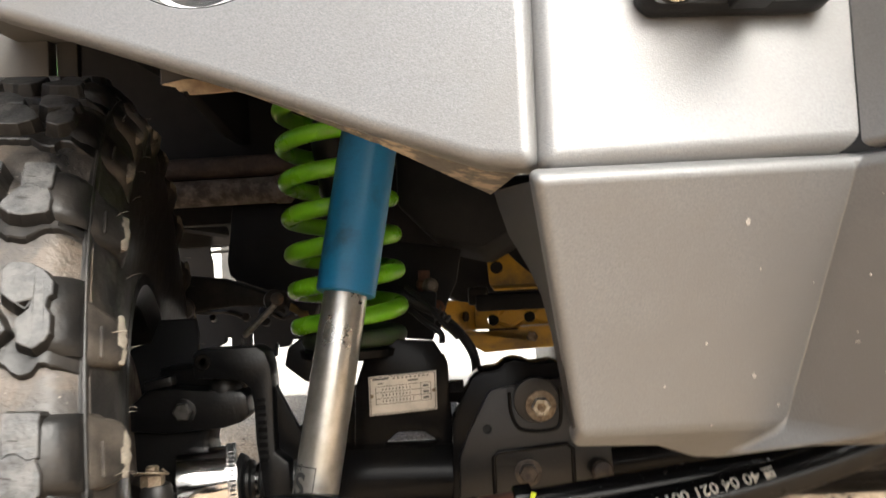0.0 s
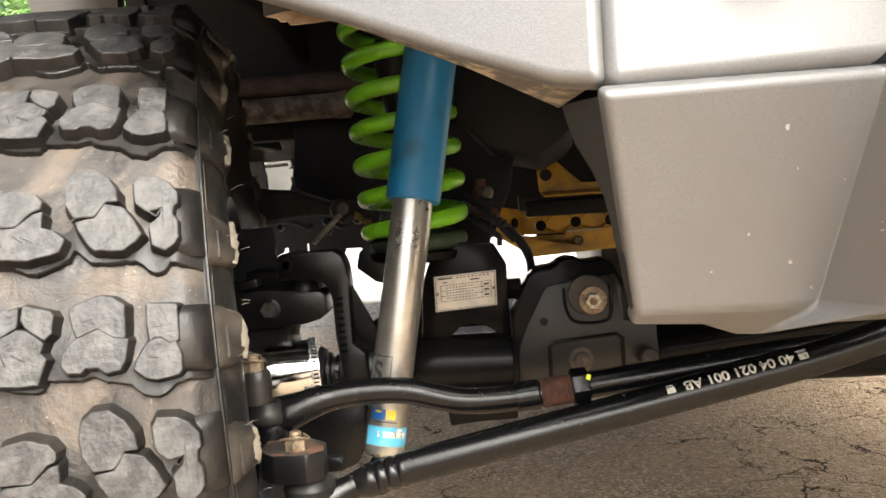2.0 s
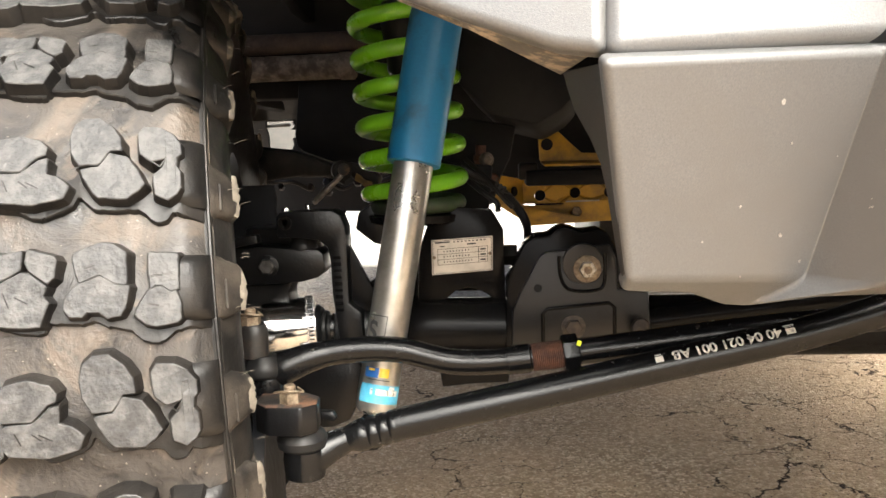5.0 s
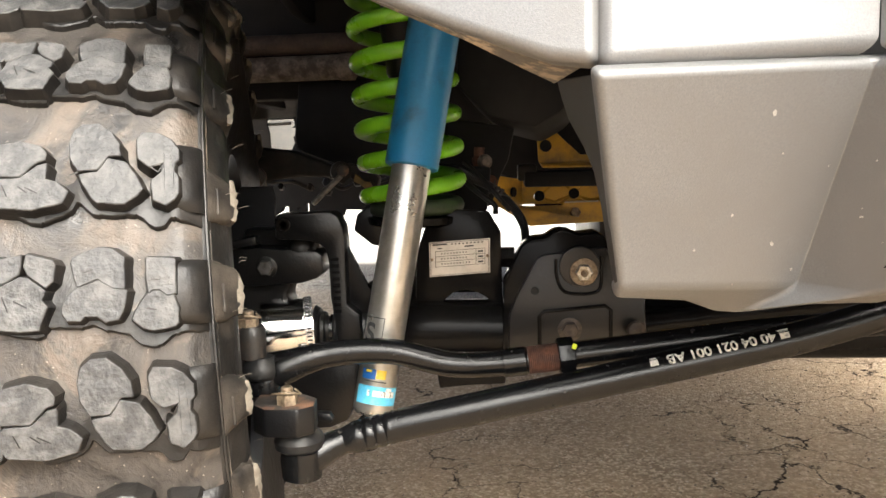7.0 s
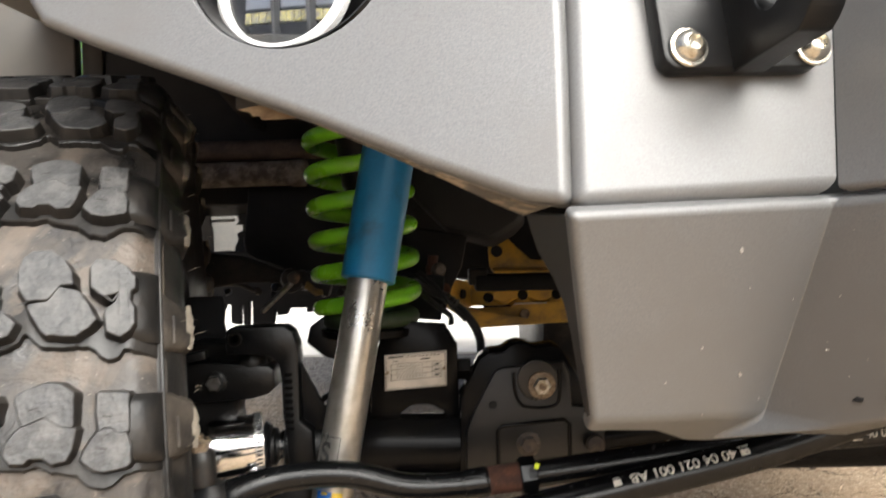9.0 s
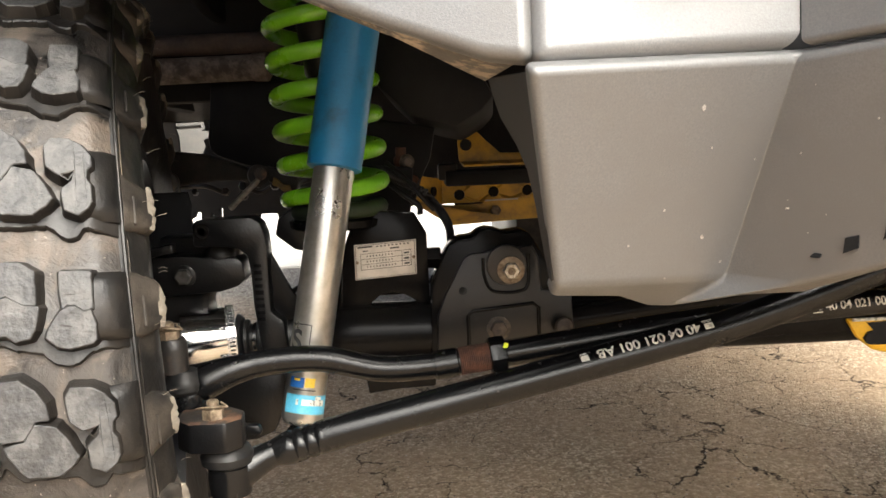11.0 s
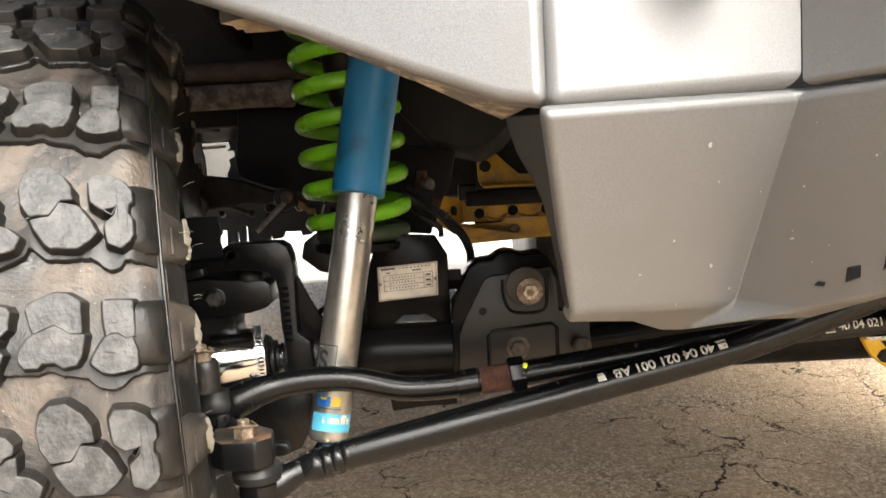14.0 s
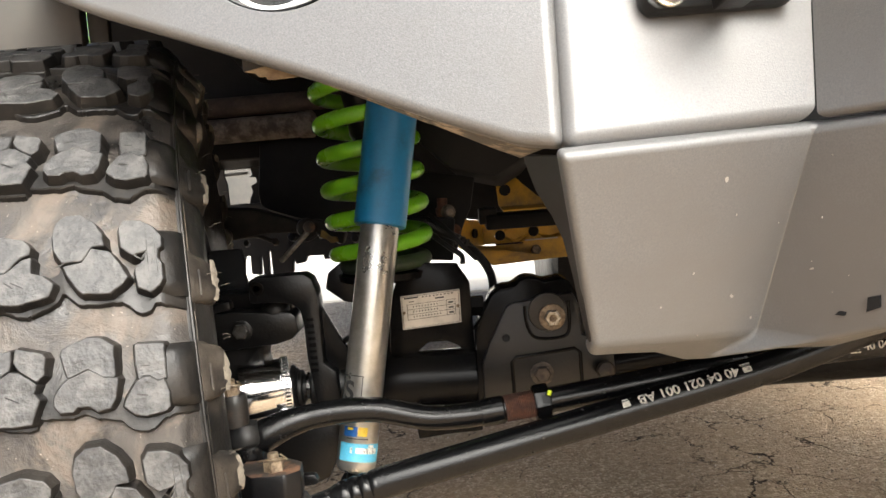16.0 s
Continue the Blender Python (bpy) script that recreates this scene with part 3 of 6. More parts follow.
def build_tree(x, y, height, seed):
    """A leafy tree: a tapered trunk, limbs that fork, and small folded leaves round the twigs' ends."""
    rng = random.Random(seed)
    tree = thing("tree", (x, y, 0), "leafy green tree growing at the edge of the yard", "tree", "trees at the edge of the yard")
    base, fork = Vector((x, y, -0.02)), Vector((x + 0.05, y + 0.04, height * 0.3))
    part("trunk", sweep(spline([base, base.lerp(fork, 0.5) + Vector((0.03, -0.02, 0)), fork], 6), [0.11 - 0.004 * k for k in range(13)], 12), BARK, tree)
    tips = []
    for k in range(11):
        a, r = k * 2.4 + rng.uniform(-0.3, 0.3), height * rng.uniform(0.16, 0.36)
        end = Vector((x + math.cos(a) * r, y + math.sin(a) * r, height * rng.uniform(0.42, 0.97)))
        mid = fork.lerp(end, 0.5) + Vector((rng.uniform(-0.1, 0.1), rng.uniform(-0.1, 0.1), 0.06 * height))
        pts = spline([fork - Vector((0, 0, 0.05 * k)), mid, end], 5)
        part("limb", sweep(pts, [0.045 * (1 - q / len(pts)) + 0.006 for q in range(len(pts))], 7), BARK, tree)
        tips += [pts[-1], pts[-3], pts[-5], pts[4]]
    verts, faces = [], []
    for tip in tips:
        for _ in range(330):
            c = tip + Vector((rng.gauss(0, 0.26), rng.gauss(0, 0.26), rng.gauss(0, 0.22)))
            u = Vector((rng.gauss(0, 1), rng.gauss(0, 1), rng.gauss(0, 0.6))).normalized()
            v = u.orthogonal().normalized()
            size = rng.uniform(0.045, 0.085)
            k = len(verts)
            up = u.cross(v) * size * 0.16
            verts += [c, c + u * size * 0.5 + v * size * 0.28 + up, c + u * size, c + u * size * 0.5 - v * size * 0.28 + up]
            faces += [(k, k + 1, k + 2), (k, k + 2, k + 3)]
    me = bpy.data.meshes.new("crown")
    me.from_pydata([tuple(p) for p in verts], [], faces)
    me.materials.append(LEAF)
    crown_ob = new("crown", me)
    crown_ob.parent = tree
    crown_ob.matrix_parent_inverse = Matrix.Translation(-tree.location)
    return tree


# ---------------------------------------------------------------- wheel
TYRE_C, TYRE_R = Vector((-0.3995, 0.9705, 0.4888)), 0.466
STEER, CAMBER = radians(13.97), radians(2.42)
SWELL = 0.9678  # the tyre's real radius is 0.451 m: the wheel's own space is scaled round the axle
ARC = 1.0665  # lengths along the tread are given for a slightly larger wheel
_ax = Vector((math.cos(STEER) * math.cos(CAMBER), math.sin(STEER), math.sin(CAMBER))).normalized()
_up = (Vector((0, 0, 1)) - _ax * _ax.z).normalized()
_fr = _up.cross(_ax)  # points forward or back
if _fr.y > 0:
    _fr = -_fr
# wheel space: x along the axle (inwards), y forward (towards the viewer), z up
WHEEL = Matrix.Translation(TYRE_C) @ Matrix((_ax, _fr, _up)).transposed().to_4x4() @ Matrix.Diagonal((1, SWELL, SWELL, 1))
MM = 0.001


def ring_point(lat, arc, radius):
    """Wheel space: lat along the axle, arc metres up from the foremost line."""
    a = arc * ARC / TYRE_R
    return Vector((lat, radius * math.cos(a), radius * math.sin(a)))


def grow(poly, d):
    """The outline pushed outwards by d."""
    n = len(poly)
    area = sum(poly[i][0] * poly[(i + 1) % n][1] - poly[(i + 1) % n][0] * poly[i][1] for i in range(n))
    sgn = 1 if area > 0 else -1
    out = []
    for i in range(n):
        a, b, c = (Vector(poly[i - 1]), Vector(poly[i]), Vector(poly[(i + 1) % n]))
        n1, n2 = (b - a).normalized(), (c - b).normalized()
        m = Vector((n1.y + n2.y, -n1.x - n2.x))
        m = m.normalized() if m.length > 1e-6 else Vector((n1.y, -n1.x))
        k = max(m.dot(Vector((n1.y, -n1.x))), 0.45)
        out.append(tuple(b + m * (sgn * d / k)))
    return out


def soften(poly, cut=0.16):
    """Takes the corners off an outline."""
    out = []
    for a, b in zip(poly, poly[1:] + poly[:1]):
        out += [(a[0] + (b[0] - a[0]) * cut, a[1] + (b[1] - a[1]) * cut), (b[0] - (b[0] - a[0]) * cut, b[1] - (b[1] - a[1]) * cut)]
    return out


def ragged(poly, rng, amount=0.9):
    """An outline with extra points along its long edges, each a little off the line, like worn and chipped rubber."""
    out = []
    for a, b in zip(poly, poly[1:] + poly[:1]):
        n = max(1, int(math.hypot(b[0] - a[0], b[1] - a[1]) / 4.5))
        for k in range(n):
            j = amount if k else amount * 0.4
            out.append((a[0] + (b[0] - a[0]) * k / n + rng.uniform(-j, j), a[1] + (b[1] - a[1]) * k / n + rng.uniform(-j, j)))
    return out


WIDER = 0.056  # the tread reaches further to the outer side than to the inner


def inward(lat):
    """The distance from the middle line as the cross-section sees it: the stretch on the outer side is left out."""
    return lat if lat > -0.02 else min(lat + WIDER, -0.02)


def crown(lat):
    lat = inward(lat)
    return TYRE_R - 0.28 * lat * lat - 9.0 * max(abs(lat) - 0.075, 0) ** 2


def add_lug(bm, poly, turn, base=0.0165, shift=0.0):
    """One raised piece: a low ledge, steep dark walls and a worn top with a chamfer."""
    sgn = -1 if turn else 1
    pts = [(sgn * (x + shift) * MM, sgn * y * MM) for x, y in poly]

    def ring(p, drop):
        return [bm.verts.new(ring_point(x, y, crown(x) - drop)) for x, y in p]

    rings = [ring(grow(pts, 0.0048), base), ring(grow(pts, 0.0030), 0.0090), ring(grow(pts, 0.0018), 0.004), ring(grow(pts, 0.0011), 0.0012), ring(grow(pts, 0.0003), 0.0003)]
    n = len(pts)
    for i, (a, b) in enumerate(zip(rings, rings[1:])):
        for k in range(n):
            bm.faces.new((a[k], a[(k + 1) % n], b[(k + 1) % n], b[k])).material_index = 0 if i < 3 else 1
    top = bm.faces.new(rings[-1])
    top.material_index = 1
    bmesh.ops.triangulate(bm, faces=[top])


# the stepped edge under each row of blocks: (lat, arc) in mm from the row's middle
STEP_A = [(-106, -34), (-75, -36), (-60, -28), (-38, -37), (-29, -43), (-22, -44), (1, -36.6), (7, -26.8), (18, -40), (43, -42), (56, -43), (63, -53), (73, -55), (79, -46), (88, -49), (106, -52)]
STEP_B = [(-106, -36), (-75, -34), (-60, -28), (-41, -35), (-29, -37.4), (-21, -36), (-20, -29), (6, -33), (12, -31), (18, -31.7), (23, -35.8), (41, -40), (50, -49.6), (63, -53), (77, -44), (88, -43), (106, -44)]
# the pitch of the rows varies, as on most tyres of the kind
ROW_ANGLES = [57.24, 42.57, 28.32, 15.39, 2.98, -10.34] + [-10.34 - (292.42 / 23) * (k + 1) for k in range(22)]
PER_DEG = TYRE_R * math.pi / 180 / MM / ARC


def build_tread_base(tyre):
    """The floor of the tread: each row's floor rises gently towards its stepped lower edge, then drops to the next."""
    lats = sorted({float(x) for x, _ in STEP_A + STEP_B} | {float(x) for x in range(-160, 105, 4)} | {-161.0})
    lats = [x for i, x in enumerate(lats) if i == 0 or x - lats[i - 1] > 0.7]
    n, rows = len(lats), len(ROW_ANGLES)
    rng = random.Random(5)
    wob = {(r, x): rng.uniform(-0.7, 0.7) for r in range(rows) for x in lats}

    def edge(row, lat):
        step = STEP_A if row % 2 == 0 else STEP_B
        a = ROW_ANGLES[row % rows] - (360 if row >= rows else 0)
        return a * PER_DEG + float(np.interp(lat + 2, [p[0] for p in step], [p[1] for p in step])) + wob[row % rows, lat]

    def spot(lat, arc, drop):
        x = lat * MM
        shoulder = max(abs(inward(lat * MM)) / MM - 84, 0) / 20
        d = (drop + 0.0010 * noise.noise((lat * 0.045, arc * 0.045, 1.7)) + 0.0004 * noise.noise((lat * 0.17, arc * 0.17, 5.1))) * (1 - shoulder) + 0.0245 * shoulder
        return ring_point(x, arc * MM, crown(x) - d)

    bm = bmesh.new()
    high, low, cols = 0.0118, 0.0182, 9
    for row in range(rows):
        grid = []
        for lat in lats:
            y0, y1 = edge(row, lat), edge(row - 1 if row else rows - 1, lat) + (0 if row else 360 * PER_DEG)
            y1 -= 2.0
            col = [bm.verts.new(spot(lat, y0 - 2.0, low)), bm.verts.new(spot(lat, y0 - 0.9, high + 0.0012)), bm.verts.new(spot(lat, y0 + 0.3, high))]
            for k in range(1, cols + 1):
                s = k / cols
                col.append(bm.verts.new(spot(lat, y0 + (y1 - y0) * s, high + (low - high) * min(1.0, s * 1.5) ** 1.1)))
            grid.append(col)
        for a, b in zip(grid, grid[1:]):
            for k in range(len(a) - 1):
                # step faces take the near-black wall tone for the shade under each edge
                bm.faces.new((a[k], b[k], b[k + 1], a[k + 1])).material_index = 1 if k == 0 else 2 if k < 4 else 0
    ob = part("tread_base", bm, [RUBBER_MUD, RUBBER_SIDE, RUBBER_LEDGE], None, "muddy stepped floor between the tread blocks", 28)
    ob.parent = tyre


def add_ramp(bm, y0, y1, turn, sunk):
    """The smooth slope from an edge block out to the shoulder line, with rounded flanks."""
    sgn = -1 if turn else 1
    rows = ((0.076, sunk), (0.086, sunk + 0.0005), (0.095, sunk + 0.003), (0.1005, sunk + 0.0075), (0.1030, 0.0190), (0.1036, 0.025))
    flank = ((0.0, 0.013), (0.07, 0.004), (0.18, 0.0006), (0.5, 0.0), (0.82, 0.0006), (0.93, 0.004), (1.0, 0.013))
    rings = [[bm.verts.new(ring_point(sgn * x - (WIDER if turn else 0), sgn * (y0 + (y1 - y0) * s) * MM, crown(x) - d - drop * max(0.0, 1 - d / 0.02))) for s, drop in flank] for x, d in rows]
    for a, b in zip(rings, rings[1:]):
        for k in range(len(flank) - 1):
            f = bm.faces.new((a[k], a[k + 1], b[k + 1], b[k]))
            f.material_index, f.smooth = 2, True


A_MID = ([(10, -5), (4, 6.5), (3, 19.5), (6, 31), (13, 36.6), (25, 36.6), (35, 27.6), (41, 17), (42, 6.5), (33, 6.8), (24, -5)],
         [(11, -9.5), (13, -16), (21, -30), (24, -33.3), (45, -35.8), (54, -30), (59, -24.4), (54, -13), (46, -0.8), (33, 3.2), (25, -8.2)])
A_EDGE = ([(56, 20), (60, 26), (73, 24.4), (82, 18.7), (88, 9.8), (88, 0.8), (85, -2.4), (84, -10.6), (87, -15.5), (87, -29), (84, -34), (77, -39), (68, -34), (67, -18), (75, -11.4), (77, -2.4), (65, -5), (57, 2.4)],)
A_LEFT = ([(-35, -6.5), (-23, 4.9), (-17, 6.5), (-16, 12), (-20, 18), (-36, 23.6), (-52, 21), (-60, 9), (-57, -5)],
          [(-35, -9.5), (-21, 1.0), (-15, 2.0), (-16, -11.4), (-7, -14.6), (1, -22.8), (-3, -31.7), (-26, -35.8), (-54, -31), (-61, -16), (-54, -9)])
B_MID = ([(8, -0.8), (6, 6.5), (4, 17), (5, 21), (14, 24.4), (24, 27.6), (34, 26), (43, 18.7), (42, -5.2), (34, -3.8), (23, 4.2)],
         [(-4, -16.3), (-3, -13), (2, -6.5), (7, -2.8), (23, 1.9), (34, -6), (44, -7.4), (40, -22.8), (36, -28.5), (27, -29.3), (21, -24.4), (12, -23.6), (8, -26.8), (-1, -26), (-4, -21)])
B_EDGE = ([(61, 17), (82, 14.6), (81, -12), (75, -12.6), (69, -8.0), (64, -7.4), (61, -9.6), (60, 4)],
          [(48, -29.3), (50, -24.4), (54, -18.7), (59, -12.2), (64, -9.8), (69, -10.4), (75, -15), (79, -14), (82, -24.4), (81, -35), (79, -37.4), (63, -39), (55, -36.6), (50, -31.7)])
B_LEFT = ([(-29, 26.8), (-11, 20.3), (-9, 17), (-11, 4.9), (-16, 0.8), (-28, 11), (-31, 17.9)], [(-34, 26), (-50, 24), (-58, 12), (-55, 3), (-36, 12), (-34.5, 18)],
          [(-35, 9.3), (-29, 7.9), (-17, -2.6), (-20, -9), (-16, -14.6), (-19, -21), (-23, -31), (-36, -31), (-52, -28), (-58, -14), (-54, 0.5)])
# sipes and small cuts on the tops: ends in mm
CUTS = {"a_edge": [((66, -6), (72, -11)), ((72, -11), (76, -5))], "a_left": [((-36, -16), (-29, -22)), ((-31, -17), (-21, -23)), ((-48, -14), (-44, -24))],
        "b_edge": [((63, 0), (70, -1)), ((58, -22), (66, -24))], "a_mid": [((10, -7.2), (4, -9))], "b_left": [((-40, -8), (-30, -14)), ((-48, -4), (-44, -16))], "b_mid": [((12, 9), (20, 11))]}


def add_cut(bm, p, q, turn, shift):
    """A shallow open cut across a top: a thin dark strip just proud of it."""
    sgn = -1 if turn else 1
    a, b = Vector(p), Vector(q)
    side = (b - a).orthogonal().normalized() * 0.42
    pts = [a + side, a - side, (a + b) / 2 - side * 1.3, b - side, b + side, (a + b) / 2 + side * 1.3]
    vs = [bm.verts.new(ring_point(sgn * (x + shift) * MM, sgn * y * MM, crown(sgn * (x + shift) * MM) + 0.00005)) for x, y in pts]
    bm.faces.new(vs).material_index = 0


def build_wheel(car):
    def wpart(name, bm, mats, parent, label="", smooth=32):
        ob = part(name, bm, mats, None, label, smooth)
        ob.parent = parent
        return ob

    # carcass, turned about the axle
    half = [(0.0, 0.440), (0.045, 0.4395), (0.075, 0.437), (0.090, 0.436), (0.098, 0.435), (0.1015, 0.4355), (0.1025, 0.4368), (0.1040, 0.4366), (0.1048, 0.4340), (0.1050, 0.4310), (0.1056, 0.4260),
            (0.1082, 0.4180), (0.1128, 0.4090), (0.1165, 0.3990), (0.1180, 0.3860), (0.1178, 0.3650), (0.1150, 0.3350), (0.1095, 0.2980), (0.1035, 0.2650), (0.1000, 0.2440), (0.0985, 0.2220)]
    prof = [(-x - WIDER, r) for x, r in reversed(half)] + half
    bm = bmesh.new()
    seg = 180
    rings = [[bm.verts.new((x, r * math.cos(2 * math.pi * k / seg), r * math.sin(2 * math.pi * k / seg))) for k in range(seg)] for x, r in prof]
    for i, (a, b) in enumerate(zip(rings, rings[1:])):
        lat = abs(inward((prof[i][0] + prof[i + 1][0]) / 2))
        for k in range(seg):
            bm.faces.new((a[k], a[(k + 1) % seg], b[(k + 1) % seg], b[k])).material_index = 0 if lat < 0.0985 else 1
    tyre = part("front_wheel", bm, [RUBBER_MUD, RUBBER_WALL], car, "mud-terrain tyre with dried mud between its blocks")
    tyre.matrix_basis = WHEEL
    build_tread_base(tyre)
    # tread pieces: two row types
    kinds = {}
    wear = random.Random(31)
    for name, lugs in (("a_mid", A_MID), ("a_left", A_LEFT), ("a_edge", A_EDGE), ("b_mid", B_MID), ("b_left", B_LEFT), ("b_edge", B_EDGE)):
        for turn in (0, 1):
            if turn and name[2:] == "left":
                continue
            shift = WIDER / MM - 1 if turn else -2
            for _ in range(3):
                bm = bmesh.new()
                for p in lugs:
                    add_lug(bm, ragged(soften(p, 0.035), wear, 0.35), turn, 0.0185, shift)
                for p, q in CUTS[name]:
                    add_cut(bm, p, q, turn, shift)
                if name[2:] == "edge":
                    add_ramp(bm, -41 if name[0] == "a" else -38, 22 if name[0] == "a" else 16, turn, 0.0060 if name[0] == "a" else 0.0028)
                bmesh.ops.recalc_face_normals(bm, faces=bm.faces)
                me = bpy.data.meshes.new("tread_block")
                bm.to_mesh(me)
                bm.free()
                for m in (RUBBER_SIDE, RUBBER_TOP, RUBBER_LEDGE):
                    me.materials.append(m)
                kinds.setdefault((name, turn), []).append(me)
    for row, degrees_up in enumerate(ROW_ANGLES):
        letter = "a" if row % 2 == 0 else "b"
        for k, key in enumerate(((letter + "_mid", 0), (letter + "_left", 0), (letter + "_edge", 0), (letter + "_mid", 1), (letter + "_edge", 1))):
            ob = new("tread_block", kinds[key][(row // 2 + k) % 3])
            ob.parent = tyre
            ob.matrix_basis = Matrix.Rotation(radians(degrees_up), 4, "X")
    # lugs on the inner and outer sidewall, with torn pale edges and rubber hairs
    rng = random.Random(4)
    for row in range(len(ROW_ANGLES)):
        ang = radians(ROW_ANGLES[row] - (2.0 if row % 2 == 0 else 0.9))
        for side in (1, -1):
            bm = bmesh.new()
            w = 0.0245 + 0.002 * (row % 2)

            def wall_x(r):
                return float(np.interp(r, [0.365, 0.386, 0.399, 0.409, 0.418, 0.426, 0.4325], [0.1178, 0.1180, 0.1165, 0.1128, 0.1082, 0.1056, 0.105]))
            # rows from the shoulder rib out to the tip and back to the wall: (radius, distance along the axle, half length)
            far = 0.0005 * (row % 2)
            rows = [(0.4345, 0.1030, w * 1.10), (0.4320, 0.1065, w * 1.08), (0.4270, 0.1105, w * 1.05), (0.4200, 0.1155, w), (0.4140, 0.1200, w * 0.96), (0.4095, 0.1235 + far, w * 0.92), (0.4060, 0.1252 + far, w * 0.87), (0.4015, 0.1258 + far, w * 0.82),
                    (0.3950, 0.1250 + far, w * 0.75), (0.3860, 0.1225, w * 0.67), (0.3780, 0.1195, w * 0.6), (0.3700, 0.1165, w * 0.5)]
            rings = []
            for r, reach, h in rows:
                ring = []
                for q in (-1.0, -0.97, -0.88, -0.72, -0.4, 0.0, 0.4, 0.72, 0.88, 0.97, 1.0):
                    bulge = (1 - abs(q) ** 5) ** 0.6 if abs(q) < 1 else 0.0
                    lump = 0.0024 * noise.noise((r * 90, q * 2.2, row * 3.7 + side))
                    ring.append(bm.verts.new((side * (wall_x(r) - 0.001 + (reach - wall_x(r) + lump + 0.001) * bulge), r, h * q - 0.004 + 0.0026 * noise.noise((r * 120, q * 2.0, row * 5.1)))))
                rings.append(ring)
            for a, b in zip(rings, rings[1:]):
                for k in range(len(a) - 1):
                    bm.faces.new((a[k], a[k + 1], b[k + 1], b[k]))
            bm.transform(Matrix.Translation((0 if side == 1 else -WIDER, 0, 0)) @ Matrix.Rotation(ang, 4, "X"))
            lug = wpart("side_lug", bm, SIDE_LUG, tyre, "", 50)
            if side == 1:
                bm = bmesh.new()
                bmesh.ops.create_cube(bm, size=1.0, matrix=Matrix.Translation((0.1125, 0.4245, -0.010)) @ Matrix.Rotation(radians(-35), 4, "Z") @ Matrix.Diagonal((0.0022, 0.0035, 0.026, 1)))
                bevel_sharp(bm, 0.0008, 1)
                bm.transform(Matrix.Rotation(ang, 4, "X"))
                wpart("side_rib", bm, SIDE_LUG, lug)
                # the tip is torn: a pale, uneven crescent along the outer edge
                bm = bmesh.new()
                x0, mid, half_a = 0.1250 + far, rng.uniform(-0.010, -0.002), rng.uniform(0.016, 0.022)
                rows = []
                for q in range(13):
                    t = -1 + q / 6
                    bow = max(0.0, 1 - t * t) ** 0.6
                    out = (0.0012 + 0.0022 * rng.random()) * bow
                    y = mid + half_a * t
                    top, low = 0.4075 + 0.003 * bow + 0.0012 * rng.random(), 0.4035 - 0.007 * bow - 0.002 * rng.random()
                    rows.append([bm.verts.new((x, r, y)) for x, r in ((x0 - 0.003, top), (x0 + out, (top * 2 + low) / 3), (x0 + out * 0.8, (top + low * 2) / 3), (x0 - 0.004, low))])
                for a, b in zip(rows, rows[1:]):
                    for q in range(4):
                        bm.faces.new((a[q], a[(q + 1) % 4], b[(q + 1) % 4], b[q]))
                bm.faces.new(rows[0])
                bm.faces.new(rows[-1][::-1])
                bm.transform(Matrix.Rotation(ang, 4, "X"))
                wpart("torn_edge", bm, TORN, lug, "pale torn rubber edge", 60)
    bm = bmesh.new()
    for k in range(48):
        a = radians(26.3 - 8 * k + rng.uniform(-1.5, 1.5))
        r = rng.choice((0.386, 0.392, 0.415))
        x = 0.1245 if r < 0.4 else 0.118
        p = Vector((x, r * math.cos(a), r * math.sin(a)))
        q = p + Vector((rng.uniform(0.006, 0.014), rng.uniform(-0.004, 0.004), rng.uniform(-0.004, 0.004)))
        add_sweep(bm, [p, (p + q) / 2 + Vector((0, 0, 0.001)), q], 0.0002, 4)
    tagged(wpart("rubber_hair", bm, TORN, tyre, "thin moulding hairs"), kind="stuff")
    # rim and hub
    bm = bmesh.new()
    add_lathe(bm, (-0.156, 0, 0), (1, 0, 0), [(0, 0.222), (0.0, 0.235), (0.012, 0.236), (0.03, 0.215), (0.226, 0.215), (0.244, 0.236), (0.256, 0.235), (0.256, 0.222), (0.241, 0.2), (0.03, 0.2)], 64)
    wpart("rim", bm, SATIN_BLACK, tyre, "black steel rim")
    wpart("brake_disc", lathe((0.045, 0, 0), (1, 0, 0), [(0, 0.15), (0.002, 0.152), (0.022, 0.152), (0.024, 0.15)], 48), PALE_RUST, tyre, "dull ventilated brake disc")


